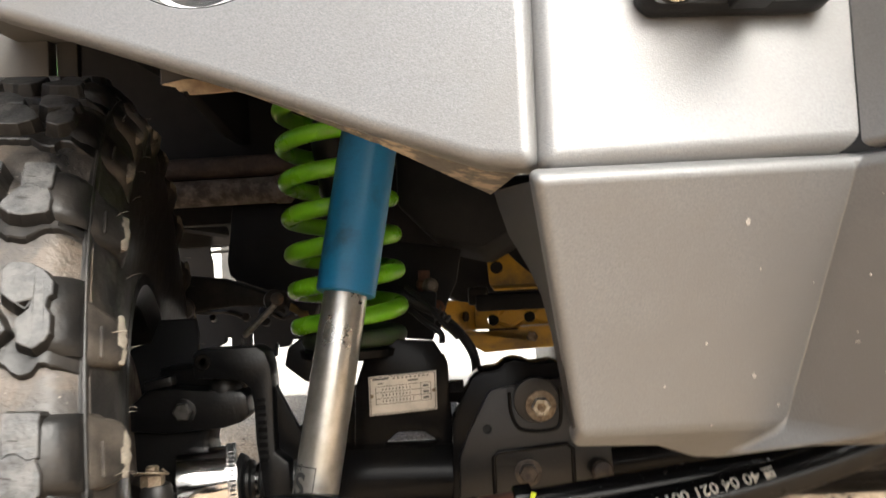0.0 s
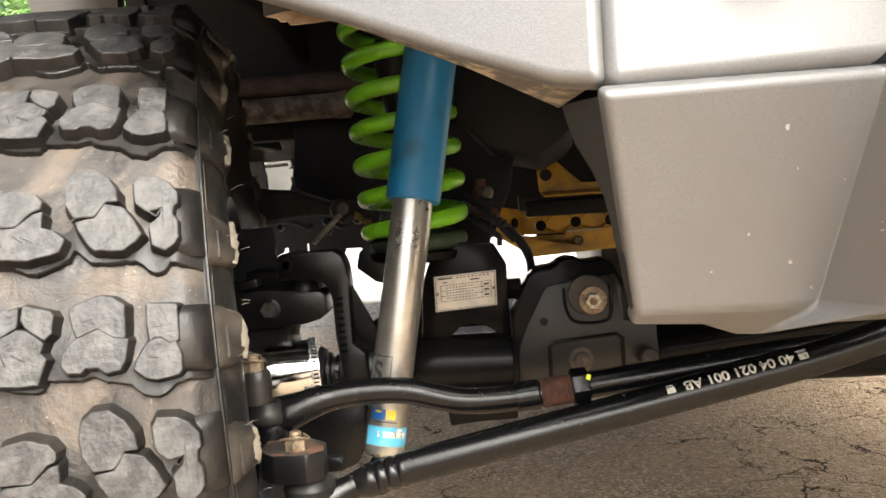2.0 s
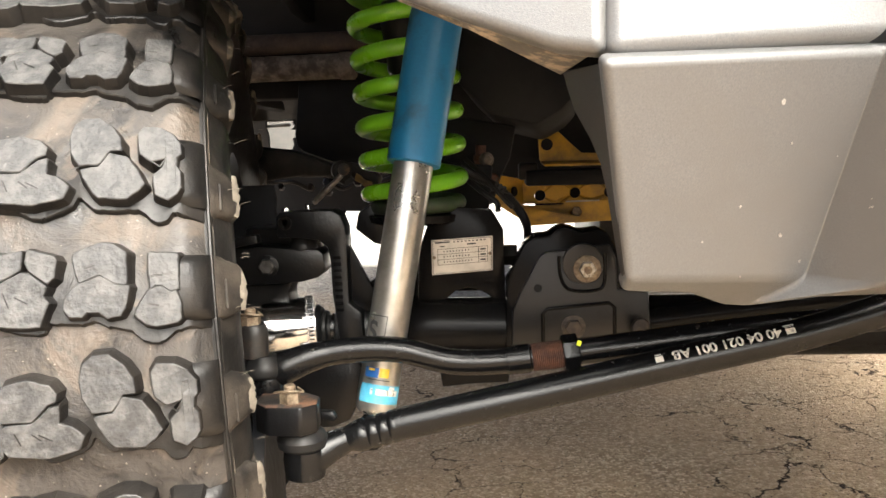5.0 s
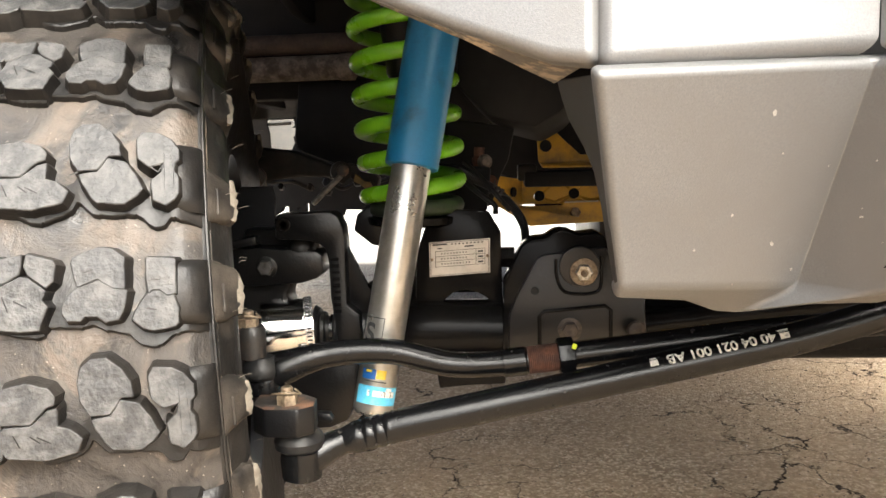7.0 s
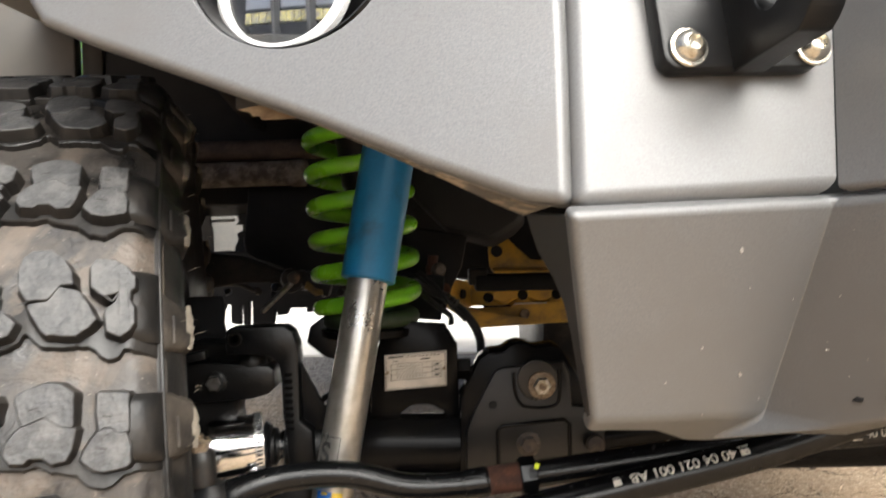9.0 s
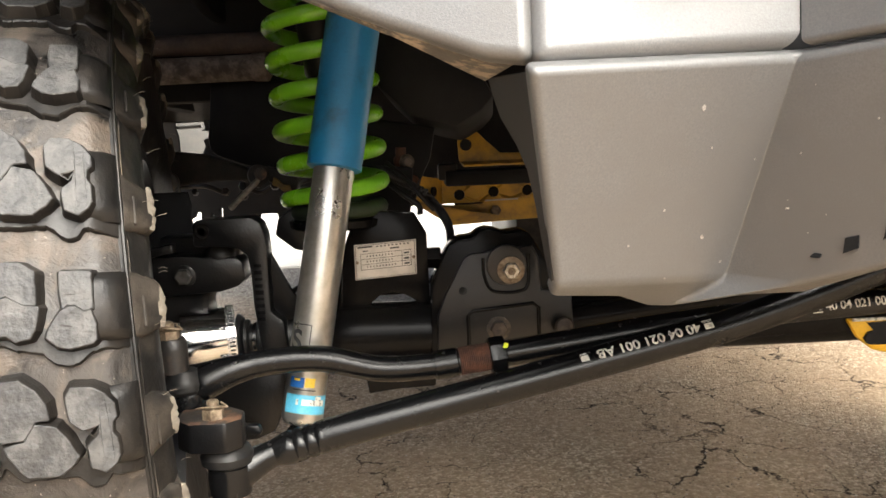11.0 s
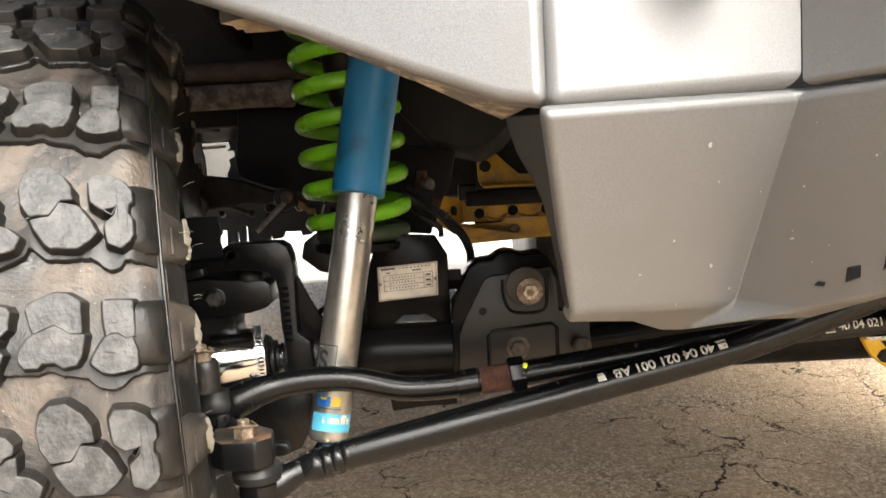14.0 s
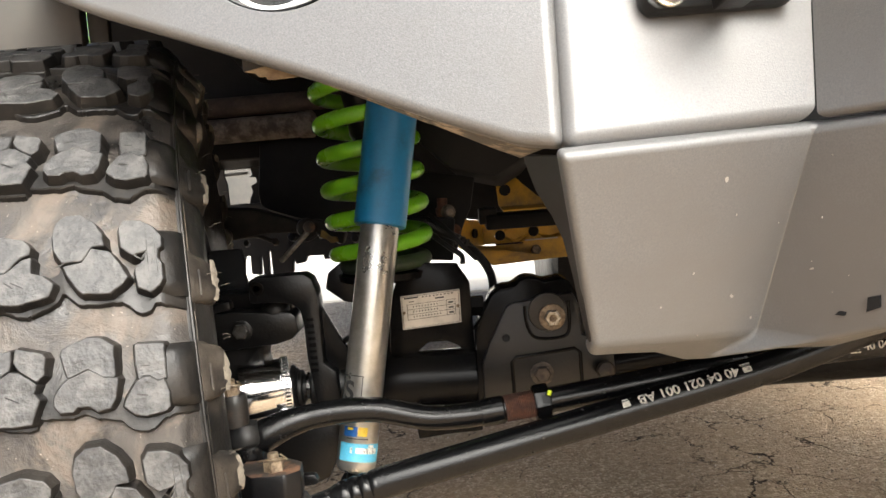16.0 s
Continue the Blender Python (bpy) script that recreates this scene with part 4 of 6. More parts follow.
# ---------------------------------------------------------------- front bumper
def build_bumper():
    b = thing("front_bumper", (0.2, 0.52, 0.57), "grey powder-coated folded steel off-road front bumper", "bumper")
    # lower box: an angled facet, the facet that comes forward to the middle, the lip under both
    v = [(0.0985, 0.453, 0.753), (0.288, 0.508, 0.760), (0.3254, 0.443, 0.764), (0.45, 0.23, 0.768),
         (0.1255, 0.5427, 0.603), (0.2695, 0.592, 0.5945), (0.339, 0.462, 0.621), (0.47, 0.25, 0.655),
         (0.1235, 0.563, 0.5905), (0.183, 0.592, 0.5815), (0.212, 0.612, 0.5695), (0.233, 0.616, 0.5675), (0.30, 0.535, 0.595)]
    low = shell(v, [(0, 1, 5, 4), (1, 2, 6, 12, 5), (2, 3, 7, 6), (4, 5, 11, 10, 9, 8), (5, 12, 11)], 0.016, 0.0060, 5, 14, ((1, 5),))
    part("lower_panel", low, BUMPER, b)
    # top return of the lower box, coloured dark for the shade in the joint
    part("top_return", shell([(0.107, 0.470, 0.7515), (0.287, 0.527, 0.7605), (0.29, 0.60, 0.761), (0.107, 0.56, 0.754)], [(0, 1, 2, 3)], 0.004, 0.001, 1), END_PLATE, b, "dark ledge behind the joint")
    # end plate: the shade on this side is painted into its colour
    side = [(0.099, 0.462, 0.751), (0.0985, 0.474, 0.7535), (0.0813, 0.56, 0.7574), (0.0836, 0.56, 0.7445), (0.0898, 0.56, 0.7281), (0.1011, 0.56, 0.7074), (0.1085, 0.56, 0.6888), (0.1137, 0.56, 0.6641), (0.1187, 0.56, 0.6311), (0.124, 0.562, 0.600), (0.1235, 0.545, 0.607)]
    part("side_plate", slab(side, (0.005, 0.001, 0), 0.0012, 1), END_PLATE, b, "bumper end plate, its shade put into a dark colour")
    # upper centre panel, folded to the nose that comes forward
    up = [(0.1035, 0.464, 0.7580), (0.2895, 0.5075, 0.7670), (0.309, 0.5555, 0.960), (0.1095, 0.516, 0.960), (0.46, 0.21, 0.779), (0.47, 0.25, 0.985)]
    part("centre_panel", shell(up[:4], [(0, 1, 2, 3)], 0.026, 0.0115, 6, 14, ((1, 2),), 0.0006), BUMPER, b)
    nose = [(0.28985, 0.5068, 0.7670), (0.30935, 0.5548, 0.960), (0.47, 0.25, 0.985), (0.46, 0.21, 0.779)]
    part("nose_panel", shell(nose, [(0, 1, 2, 3)], 0.012, 0.005, 3, 14, ((0, 1),), 0.0006), BUMPER, b)
    # both far halves are out of view, added to keep light off the ground
    part("far_half", box((0.92, 0.42, 0.86), (0.86, 0.26, 0.34), bev=0.02), BUMPER, b, "plain far half of the bumper, unseen, added to block light")
    part("far_lower_half", box((0.91, 0.43, 0.712), (0.86, 0.34, 0.115), bev=0.012), BUMPER, b, "plain far half of the lower box, unseen, added to block light")
    # black box added to stop light showing through the panel gaps
    part("gap_backing", box((0.335, 0.655, 0.80), (0.35, 0.06, 0.40), bev=0.004), DARK, b, "black box added behind the panels to close their gaps")
    # drain slots and chips in the paint
    nrm = Vector((-0.84, -0.52, -0.15)) * 0.0007
    for q in ([(0.3165, 0.4975, 0.6245), (0.3165, 0.495, 0.6355), (0.3212, 0.4865, 0.6380), (0.3216, 0.488, 0.6290)],
              [(0.3300, 0.4725, 0.6360), (0.3305, 0.4690, 0.6470), (0.3345, 0.4615, 0.6520), (0.3345, 0.4635, 0.6430)],
              [(0.3045, 0.521, 0.6195), (0.306, 0.518, 0.6225), (0.3085, 0.513, 0.6222), (0.308, 0.514, 0.6195)]):
        part("drain_slot", slab([Vector(p) + nrm for p in q], -nrm * 4, 0), DARK, b, "dark punched slot", smooth=0)
    rng = random.Random(21)
    for x, z, r in ((0.223, 0.727, 0.0019), (0.241, 0.632, 0.0018), (0.2725, 0.69, 0.0006), (0.205, 0.656, 0.0009), (0.262, 0.610, 0.0012), (0.235, 0.70, 0.0008), (0.18, 0.63, 0.0008), (0.215, 0.60, 0.0008)):
        y = 0.453 + 0.3103 * (x - 0.0985) - 0.5423 * (z - 0.753) - 0.0006
        ring = [(x + r * rng.uniform(0.5, 1.1) * math.cos(k * 0.9), y, z + 1.4 * r * rng.uniform(0.5, 1.1) * math.sin(k * 0.9)) for k in range(7)]
        ring = [(a, 0.453 + 0.3103 * (a - 0.0985) - 0.5423 * (c - 0.753) - 0.0006, c) for a, _, c in ring]
        part("paint_chip", slab(ring, (0, 0.0012, 0), 0), CHIP_AND_SLIT, b, "pale chip in the paint", smooth=0)
    # small stone chips on the forward facet
    p1, e1, e2 = Vector((0.285, 0.512, 0.7625)), Vector((0.0404, -0.069, 0.0015)), Vector((-0.0045, 0.0485, -0.1535))
    out = Vector((-0.84, -0.52, -0.15)).normalized() * 0.0005
    for k in range(22):
        q = p1 + e1 * rng.uniform(0.1, 2.2) + e2 * rng.uniform(0.08, 0.85)
        r = rng.uniform(0.0003, 0.0008)
        ring = [q + out + (e1.normalized() * math.cos(a * 1.26) + e2.normalized() * math.sin(a * 1.26) * 1.4) * r * rng.uniform(0.6, 1.2) for a in range(5)]
        part("paint_chip", slab(ring, -out * 1.5, 0), CHIP_AND_SLIT, b, smooth=0)
    # wing with the round lamp opening
    def wing(x, z):
        return (x, 0.341 - 0.28 * x + 0.2 * z, z)
    fx, fz, fr = -0.0925, 0.9625, 0.0830
    outer = [(0.100, 0.760), (0.1015, 0.860), (0.1015, 1.07), (-0.05, 1.07), (-0.21, 1.07), (-0.345, 1.06), (-0.318, 0.945), (-0.301, 0.920), (-0.258, 0.900), (-0.185, 0.871), (-0.076, 0.827), (0.009, 0.789), (0.070, 0.765)]
    n = 48
    ring = [(fx + fr * math.cos(2 * math.pi * k / n), fz + fr * math.sin(2 * math.pi * k / n)) for k in range(n)]

    def outward(a):
        d = Vector((math.cos(a), math.sin(a)))
        best = None
        for i in range(len(outer)):
            p, q = Vector(outer[i]), Vector(outer[(i + 1) % len(outer)])
            e = q - p
            den = d.x * e.y - d.y * e.x
            if abs(den) < 1e-9:
                continue
            w = p - Vector((fx, fz))
            t, s = (w.x * e.y - w.y * e.x) / den, (w.x * d.y - w.y * d.x) / den
            if t > 0 and -1e-6 <= s <= 1 + 1e-6 and (best is None or t < best):
                best = t
        return (fx + d.x * best, fz + d.y * best)
    angs = sorted([2 * math.pi * k / n for k in range(n)] + [math.atan2(z - fz, x - fx) % (2 * math.pi) for x, z in outer])
    inner_v = [wing(fx + fr * math.cos(a), fz + fr * math.sin(a)) for a in angs]
    outer_v = [wing(*outward(a)) for a in angs]
    m = len(angs)
    w = shell(inner_v + outer_v, [(k, (k + 1) % m, m + (k + 1) % m, m + k) for k in range(m)], 0.024, 0.0, 1)
    bmesh.ops.recalc_face_normals(w, faces=w.faces)
    rim = [e for e in w.edges if len(e.link_faces) == 2 and e.calc_face_angle(0) > radians(60)]
    lip = [e for e in rim if all((v.co.x - fx) ** 2 + (v.co.z - fz) ** 2 < (fr + 0.004) ** 2 for v in e.verts)]
    bmesh.ops.bevel(w, geom=[e for e in rim if e not in lip], offset=0.0100, segments=6, affect="EDGES", profile=0.5, clamp_overlap=True)
    lip = [e for e in w.edges if len(e.link_faces) == 2 and e.calc_face_angle(0) > radians(60) and all((v.co.x - fx) ** 2 + (v.co.z - fz) ** 2 < (fr + 0.004) ** 2 for v in e.verts)]
    bmesh.ops.bevel(w, geom=lip, offset=0.0016, segments=2, affect="EDGES", profile=0.5, clamp_overlap=True)
    part("wing_panel", w, BUMPER, b, "swept wing with a round lamp opening")
    # return flange under the wing
    fl = [wing(x, z) for x, z in [(-0.318, 0.945), (-0.301, 0.920), (-0.258, 0.900), (-0.185, 0.871), (-0.076, 0.827), (0.009, 0.789), (0.040, 0.777), (0.070, 0.766), (0.0985, 0.7615)]]
    back = [(x + 0.004, y + 0.045, z + 0.008) for x, y, z in fl[:5]] + [(0.014, 0.512, 0.7865), (0.038, 0.527, 0.7765), (0.060, 0.540, 0.7665), (0.0813, 0.565, 0.7585)]
    k = len(fl)
    part("wing_flange", shell([(x, y + 0.012, z + 0.0035) for x, y, z in fl] + back, [(i, i + 1, k + i + 1, k + i) for i in range(k - 1)], 0.004, 0.001, 1), BUMPER_BACK, b, "dusty return flange under the wing")
    tab = part("mount_tab", slab(xz(0.584, [(-0.139, 0.842), (-0.1385, 0.90), (-0.05, 0.90), (-0.05, 0.838), (-0.124, 0.838), (-0.128, 0.842)]), (0, 0.004, 0), 0.001, 1), END_PLATE, b, "dark mounting tab behind the wing")
    part("torn_lining", slab(xz(0.581, [(-0.1375, 0.8415), (-0.129, 0.8432), (-0.1215, 0.8445), (-0.10, 0.8438), (-0.075, 0.8442), (-0.05, 0.842), (-0.05, 0.8345), (-0.078, 0.8352), (-0.104, 0.8338), (-0.1185, 0.8335), (-0.1200, 0.8365), (-0.1255, 0.8362), (-0.128, 0.8395)]), (0, 0.003, 0), 0.0006, 1), WOOD, tab, "pale splintered lining edge")
    for ob in b.children:
        if ob.name.split(".")[0] in ("lower_panel", "centre_panel", "nose_panel", "wing_panel"):
            wn_mod = ob.modifiers.new("weighted_normals", "WEIGHTED_NORMAL")
            wn_mod.keep_sharp, wn_mod.weight = True, 100
    return b


def build_fog_light():
    ax = Vector((-0.26, -1, 0.19)).normalized()
    c = Vector((-0.093, 0.341 + 0.28 * 0.093 + 0.2 * 0.9625 + 0.004, 0.9625))
    f = thing("fog_light", c, "round LED fog lamp with a white ring in the bumper", "lamp")
    part("cup", lathe(c - ax * 0.085, ax, [(0, 0.03), (0.0, 0.070), (0.083, 0.0823), (0.083, 0.0810), (0.012, 0.066), (0.012, 0.03)], 56, ring=True), SATIN_BLACK, f, "black recessed cup")
    o = Vector((-0.0985, 0, 0.9360))
    o.y = 0.341 + 0.28 * 0.0985 + 0.2 * 0.932 + 0.038
    part("ring", lathe(o, ax, [(-0.004, 0.050), (0, 0.0555), (0.004, 0.0570), (0.009, 0.0555), (0.012, 0.0520), (0.011, 0.0485), (0.005, 0.0475), (-0.004, 0.0475)], 64, ring=True), RING_WHITE, f, "white halo ring")
    part("bezel", lathe(o, ax, [(-0.03, 0.0545), (-0.004, 0.0545), (-0.003, 0.0478), (0.004, 0.0474), (0.004, 0.0455), (-0.028, 0.0445)], 48, ring=True), SATIN_BLACK, f, "black inner bezel")
    part("housing", lathe(o - ax * 0.03, ax, [(0, 0.01), (0, 0.0462), (0.004, 0.0462), (0.004, 0.01)], 48), SATIN_BLACK, f)
    r3 = Matrix((Vector((1, -0.26, 0)).normalized(), Vector((0.05, 0.19, 1)).normalized(), ax)).transposed()
    for u in (-0.0285, 0.0, 0.0285):
        for vv, tall in ((0.003, 0.020), (0.026, 0.020)):
            if abs(u) > 0.02 and vv > 0.015:
                tall = 0.012
            p = o - ax * 0.018 + r3 @ Vector((u, vv, 0))
            part("led_reflector", slab([p + r3 @ Vector((a, c, 0)) for a, c in ((-0.0115, -tall / 2), (0.0115, -tall / 2), (0.0115, tall / 2), (-0.0115, tall / 2))], ax * 0.004, 0.0008, 1), LED_CUP, f)
        for k in range(4):
            q = o - ax * 0.017 + r3 @ Vector((u - 0.009 + 0.006 * k, -0.0135, 0))
            part("led_chip", slab([q + r3 @ Vector((a, c, 0)) for a, c in ((-0.0024, -0.0042), (0.0024, -0.0042), (0.0024, 0.0042), (-0.0024, 0.0042))], ax * 0.003, 0.0004, 1), LED_YELLOW, f)
    part("reflector_step", slab([o - ax * 0.014 + r3 @ Vector((a, c, 0)) for a, c in ((-0.022, -0.0345), (0.020, -0.0355), (0.020, -0.0335), (-0.022, -0.0325))], ax * 0.003, 0.0004, 1), LED_CUP, f)
    part("divider", box(o - ax * 0.010 + r3 @ Vector((-0.0143, 0, 0)), (0.003, 0.010, 0.070), (0, 0, -15), 0.0005), BLACK_INK, f)
    part("divider", box(o - ax * 0.010 + r3 @ Vector((0.0143, 0, 0)), (0.003, 0.010, 0.070), (0, 0, -15), 0.0005), BLACK_INK, f)
    bm = lathe(o + ax * 0.004, ax, [(0, 0.0465), (0.002, 0.0465), (0.005, 0.034), (0.0062, 0.014), (0.0064, 0.002)], 48)
    lens = part("lens", bm, GLASS, f, "clear domed lens")
    lens.visible_shadow = False


def build_tow_mount():
    # local: u along the panel, n out of it, w up
    o = Vector((0.199, 0.509, 0.860))
    n = Vector((0.19, -0.95, 0.24)).normalized()
    u = Vector((0.98, 0.20, 0.03)).normalized()
    w = n.cross(u)
    if w.z < 0:
        w = -w

    def at(a, b, c):
        return o + u * a + w * b + n * c
    t = thing("tow_mount", o, "black bolt-on tow shackle mount on the bumper", "tow bracket")
    pts = [(-0.037, -0.006), (-0.0355, -0.010), (-0.031, -0.0145), (-0.028, -0.0155), (0.067, -0.0150), (0.077, -0.013), (0.084, -0.007), (0.087, 0.002), (0.087, 0.09), (-0.037, 0.09)]
    part("base_plate", slab([at(a, b, 0.016) for a, b in pts], n * -0.016, 0.0025, 2), SATIN_BLACK, t)
    arc = [(0.0, -0.0185), (0.026, -0.020)] + [(0.059 + 0.038 * math.cos(radians(q)), 0.012 + 0.038 * math.sin(radians(q))) for q in range(-72, 73, 12)] + [(0.03, 0.06), (0.0, 0.085)]
    tongue = holed_slab(arc, (0.051, 0.0170), 0.0150, lambda c, b: at(0.0115, b, 0.014 + c), u * 0.023, 0.0022)
    part("tongue", tongue, SATIN_BLACK, t, "rounded tongue with a pin hole")
    for a in (-0.0195, 0.0725):
        p = at(a, -0.0015, 0.016)
        s = part("bolt", lathe(p, n, [(0, 0.0132), (0.0020, 0.0138), (0.0032, 0.0131), (0.0033, 0.0110), (0.0065, 0.0104), (0.0092, 0.0084), (0.0106, 0.0060), (0.0108, 0.0054), (0.0065, 0.0047), (0.0063, 0.001)], 32), ZINC_BRIGHT, t, "zinc button-head bolt")


# ---------------------------------------------------------------- suspension
SH0, SH1 = Vector((-0.124, 0.905, 0.386)), Vector((-0.073, 0.965, 0.688))
SH_AX = (SH1 - SH0).normalized()


def build_shock():
    s = thing("shock_absorber", SH0, "zinc shock absorber with a blue dust tube beside the spring", "shock absorber")
    h = (SH1 - SH0).length
    part("body", lathe(SH0, SH_AX, [(0, 0.014), (0.002, 0.020), (0.006, 0.0235), (0.011, 0.0248), (h + 0.03, 0.0248), (h + 0.03, 0.02)], 48), SILVER, s, "bare zinc-plated damper body")
    part("dust_tube", lathe(SH1 - SH_AX * 0.002, SH_AX, [(0, 0.0305), (0.0015, 0.0333), (0.006, 0.0338), (0.011, 0.0333), (0.013, 0.0338), (0.34, 0.0338), (0.342, 0.03)], 48), BLUE, s, "blue plastic dust tube, scuffed")
    part("lower_eye", lathe(SH0 - SH_AX * 0.02 + Vector((0, -0.02, 0)), (0, 1, 0), [(0, 0.014), (0.003, 0.019), (0.037, 0.019), (0.04, 0.014)], 28), BLACK, s)
    face = Vector((0.12, -1, 0.1))
    band = wrap(bar(-0.004, 0.018, -0.026, 0.034), SH0, SH1, 0.0251, face, -0.35, 0.020)
    part("sticker", band, LIGHT_BLUE, s, "light blue sticker band")
    for s0, y0, y1 in ((0.006, -0.018, 0.012), (0.010, -0.012, -0.004), (0.006, 0.016, 0.019)):
        part("sticker_mark", wrap(bar(s0, s0 + 0.007, y0, y1), SH0, SH1, 0.0253, face, -0.35, 0.020), WHITE_INK_AND_GLINT, s)
    part("blue_mark", wrap(bar(0.0, 0.012, 0.003, 0.021), SH0, SH1, 0.0251, face, 0.0, 0.046), BLUE_STICKER, s)
    part("yellow_mark", wrap(bar(0.001, 0.012, -0.010, 0.002), SH0, SH1, 0.0251, face, 0.0, 0.046), YELLOW_INK, s)
    part("yellow_mark", wrap(bar(0.008, 0.011, 0.008, 0.016), SH0, SH1, 0.0253, face, 0.0, 0.046), YELLOW_INK, s)
    part("print_line", wrap(bar(0.0, 0.0012, -0.012, 0.016), SH0, SH1, 0.0251, face, 0.0, 0.043), BLACK_INK, s)
    # boxed letter, half round the side
    for s0, s1, y0, y1 in ((0.082, 0.0832, 0.002, 0.034), (0.119, 0.1202, 0.002, 0.034), (0.082, 0.1202, 0.002, 0.0032)):
        part("decal_line", wrap(bar(s0, s1, y0, y1), SH0, SH1, 0.0251, face, 0.0, 0.0), BLACK_INK, s)
    bm = letters("S", 0.024)
    for k in range(12):
        bmesh.ops.bisect_plane(bm, geom=bm.verts[:] + bm.edges[:] + bm.faces[:], plane_co=(0.002 * k, 0, 0), plane_no=(1, 0, 0))
    bm.transform(Matrix.Rotation(radians(-90), 4, "Z"))
    part("decal_letter", wrap(bm, SH0, SH1, 0.0251, face, 1.12, 0.089), BLACK_INK, s, "black decal letter")


def build_spring():
    s = thing("coil_spring", (-0.085, 1.06, 0.63), "lime green coil spring on a dark axle seat", "spring")
    pitch, r, wire, turns = 0.0445, 0.0635, 0.0107, 7.6
    pts = []
    z180 = 0.6455
    for k in range(int(turns * 36)):
        th = radians(180 + 10 * k)
        z = z180 + pitch * k / 36
        lean = (z - 0.75) * -0.05
        pts.append(Vector((-0.087 + lean + r * math.cos(th), 1.06 + r * math.sin(th), z)))
    part("coil", sweep(pts, wire, 14), GREEN, s)
    # bottom coil: grime and the seat's shade are both in its colour
    flat = [Vector((-0.078 + 0.055 * math.cos(radians(a)), 1.065 + 0.055 * math.sin(radians(a)), 0.628 + 0.010 * (a + 180) / 360)) for a in range(-180, 181, 10)]
    part("end_coil", sweep(flat, wire, 12), GREEN_DIRTY_SHADED, s, "grimy bottom coil, also darkened for the shade in its seat")
    part("bump_stop", lathe((-0.09, 1.06, 0.90), (0, 0, -1), [(0, 0.03), (0.03, 0.032), (0.06, 0.026), (0.09, 0.024), (0.10, 0.018)], 24), BOOT, s, "black bump stop inside")


# ---------------------------------------------------------------- axle and steering
AX_Y, AX_Z = 1.036, 0.464


def build_axle():
    a = thing("front_axle", (0.1, AX_Y, 0.43), "black painted solid front axle with spring seat and brackets", "axle")
    part("tube", lathe((-0.175, AX_Y, AX_Z), (1, 0, 0), [(0, 0.034), (0.003, 0.038), (0.05, 0.041), (1.25, 0.041), (1.26, 0.03)], 40), BLACK, a)
    # spring bucket with an arched skirt
    front = [(-0.080, 0.500), (-0.076, 0.572), (-0.063, 0.608), (-0.047, 0.630), (0.021, 0.625), (0.037, 0.597), (0.038, 0.500), (0.024, 0.500), (0.016, 0.509), (0.004, 0.516), (-0.012, 0.520), (-0.028, 0.516), (-0.040, 0.506), (-0.046, 0.497), (-0.062, 0.496)]
    part("spring_bucket", slab(xz(1.030, front), (0, 0.006, 0), 0.002), BLACK, a, "folded sheet spring bucket")
    part("bucket_side", slab([(0.037, 1.031, 0.500), (0.037, 1.031, 0.597), (0.031, 1.12, 0.60), (0.031, 1.12, 0.48)], (-0.005, 0, 0), 0.001), BLACK, a)
    part("bucket_side", slab([(-0.079, 1.031, 0.500), (-0.0755, 1.031, 0.575), (-0.12, 1.12, 0.575), (-0.12, 1.12, 0.48)], (0.005, 0, 0), 0.001), BLACK, a)
    part("spring_seat", lathe((-0.082, 1.06, 0.606), (0, 0, 1), [(0, 0.055), (0.003, 0.062), (0.012, 0.064), (0.014, 0.06), (0.014, 0.02)], 40), BLACK, a)
    part("bucket_back", box((-0.02, 1.095, 0.523), (0.115, 0.008, 0.036), bev=0.002), BLACK, a)
    part("seat_ear", slab([(-0.165, 1.05, 0.600), (-0.160, 1.05, 0.622), (-0.140, 1.05, 0.636), (-0.118, 1.05, 0.636), (-0.118, 1.05, 0.575), (-0.140, 1.05, 0.580)], (0, 0.05, 0), 0.003), BLACK_CAST, a)
    part("plug", hexagon((0.037, 1.055, 0.560), (1, 0, 0), 0.026, 0.018), BLACK, a)
    # data plate with rivets and bars of print
    c = [(-0.0595, 0.5845), (0.0225, 0.5895), (0.0220, 0.5430), (-0.0595, 0.5375)]
    plate = part("data_plate", slab(xz(1.0275, c), (0, 0.0018, 0), 0.0006, 1), PLATE, a, "riveted aluminium data plate")

    def on_plate(u, v):
        p0, p1, p2, p3 = (Vector(q) for q in c)
        q = (p3 * (1 - u) + p2 * u) * (1 - v) + (p0 * (1 - u) + p1 * u) * v
        return Vector((q.x, 1.0268, q.y))

    def mark(u0, u1, v0, v1, m=BLACK_INK):
        part("plate_print", slab([on_plate(u0, v0), on_plate(u1, v0), on_plate(u1, v1), on_plate(u0, v1)], (0, 0.0004, 0), 0), m, plate, smooth=0)
    mark(0.06, 0.30, 0.895, 0.94)
    for k in range(9):
        mark(0.36 + 0.062 * k, 0.36 + 0.062 * k + 0.032, 0.89, 0.925)
    mark(0.58, 0.73, 0.80, 0.84)
    mark(0.14, 0.22, 0.79, 0.82)
    for v in (0.27, 0.42, 0.57, 0.72):
        mark(0.10, 0.92, v, v + 0.012)
    for u in (0.10, 0.765, 0.91):
        mark(u, u + 0.008, 0.27, 0.732)
    for row, v in enumerate((0.32, 0.47, 0.62)):
        for k in range(9 if row else 10):
            mark(0.20 + 0.05 * k, 0.20 + 0.05 * k + 0.017, v + 0.01, v + 0.055)
        mark(0.80, 0.885, v, v + 0.05)
    mark(0.02, 0.98, 0.96, 0.972)
    mark(0.02, 0.98, 0.03, 0.04)
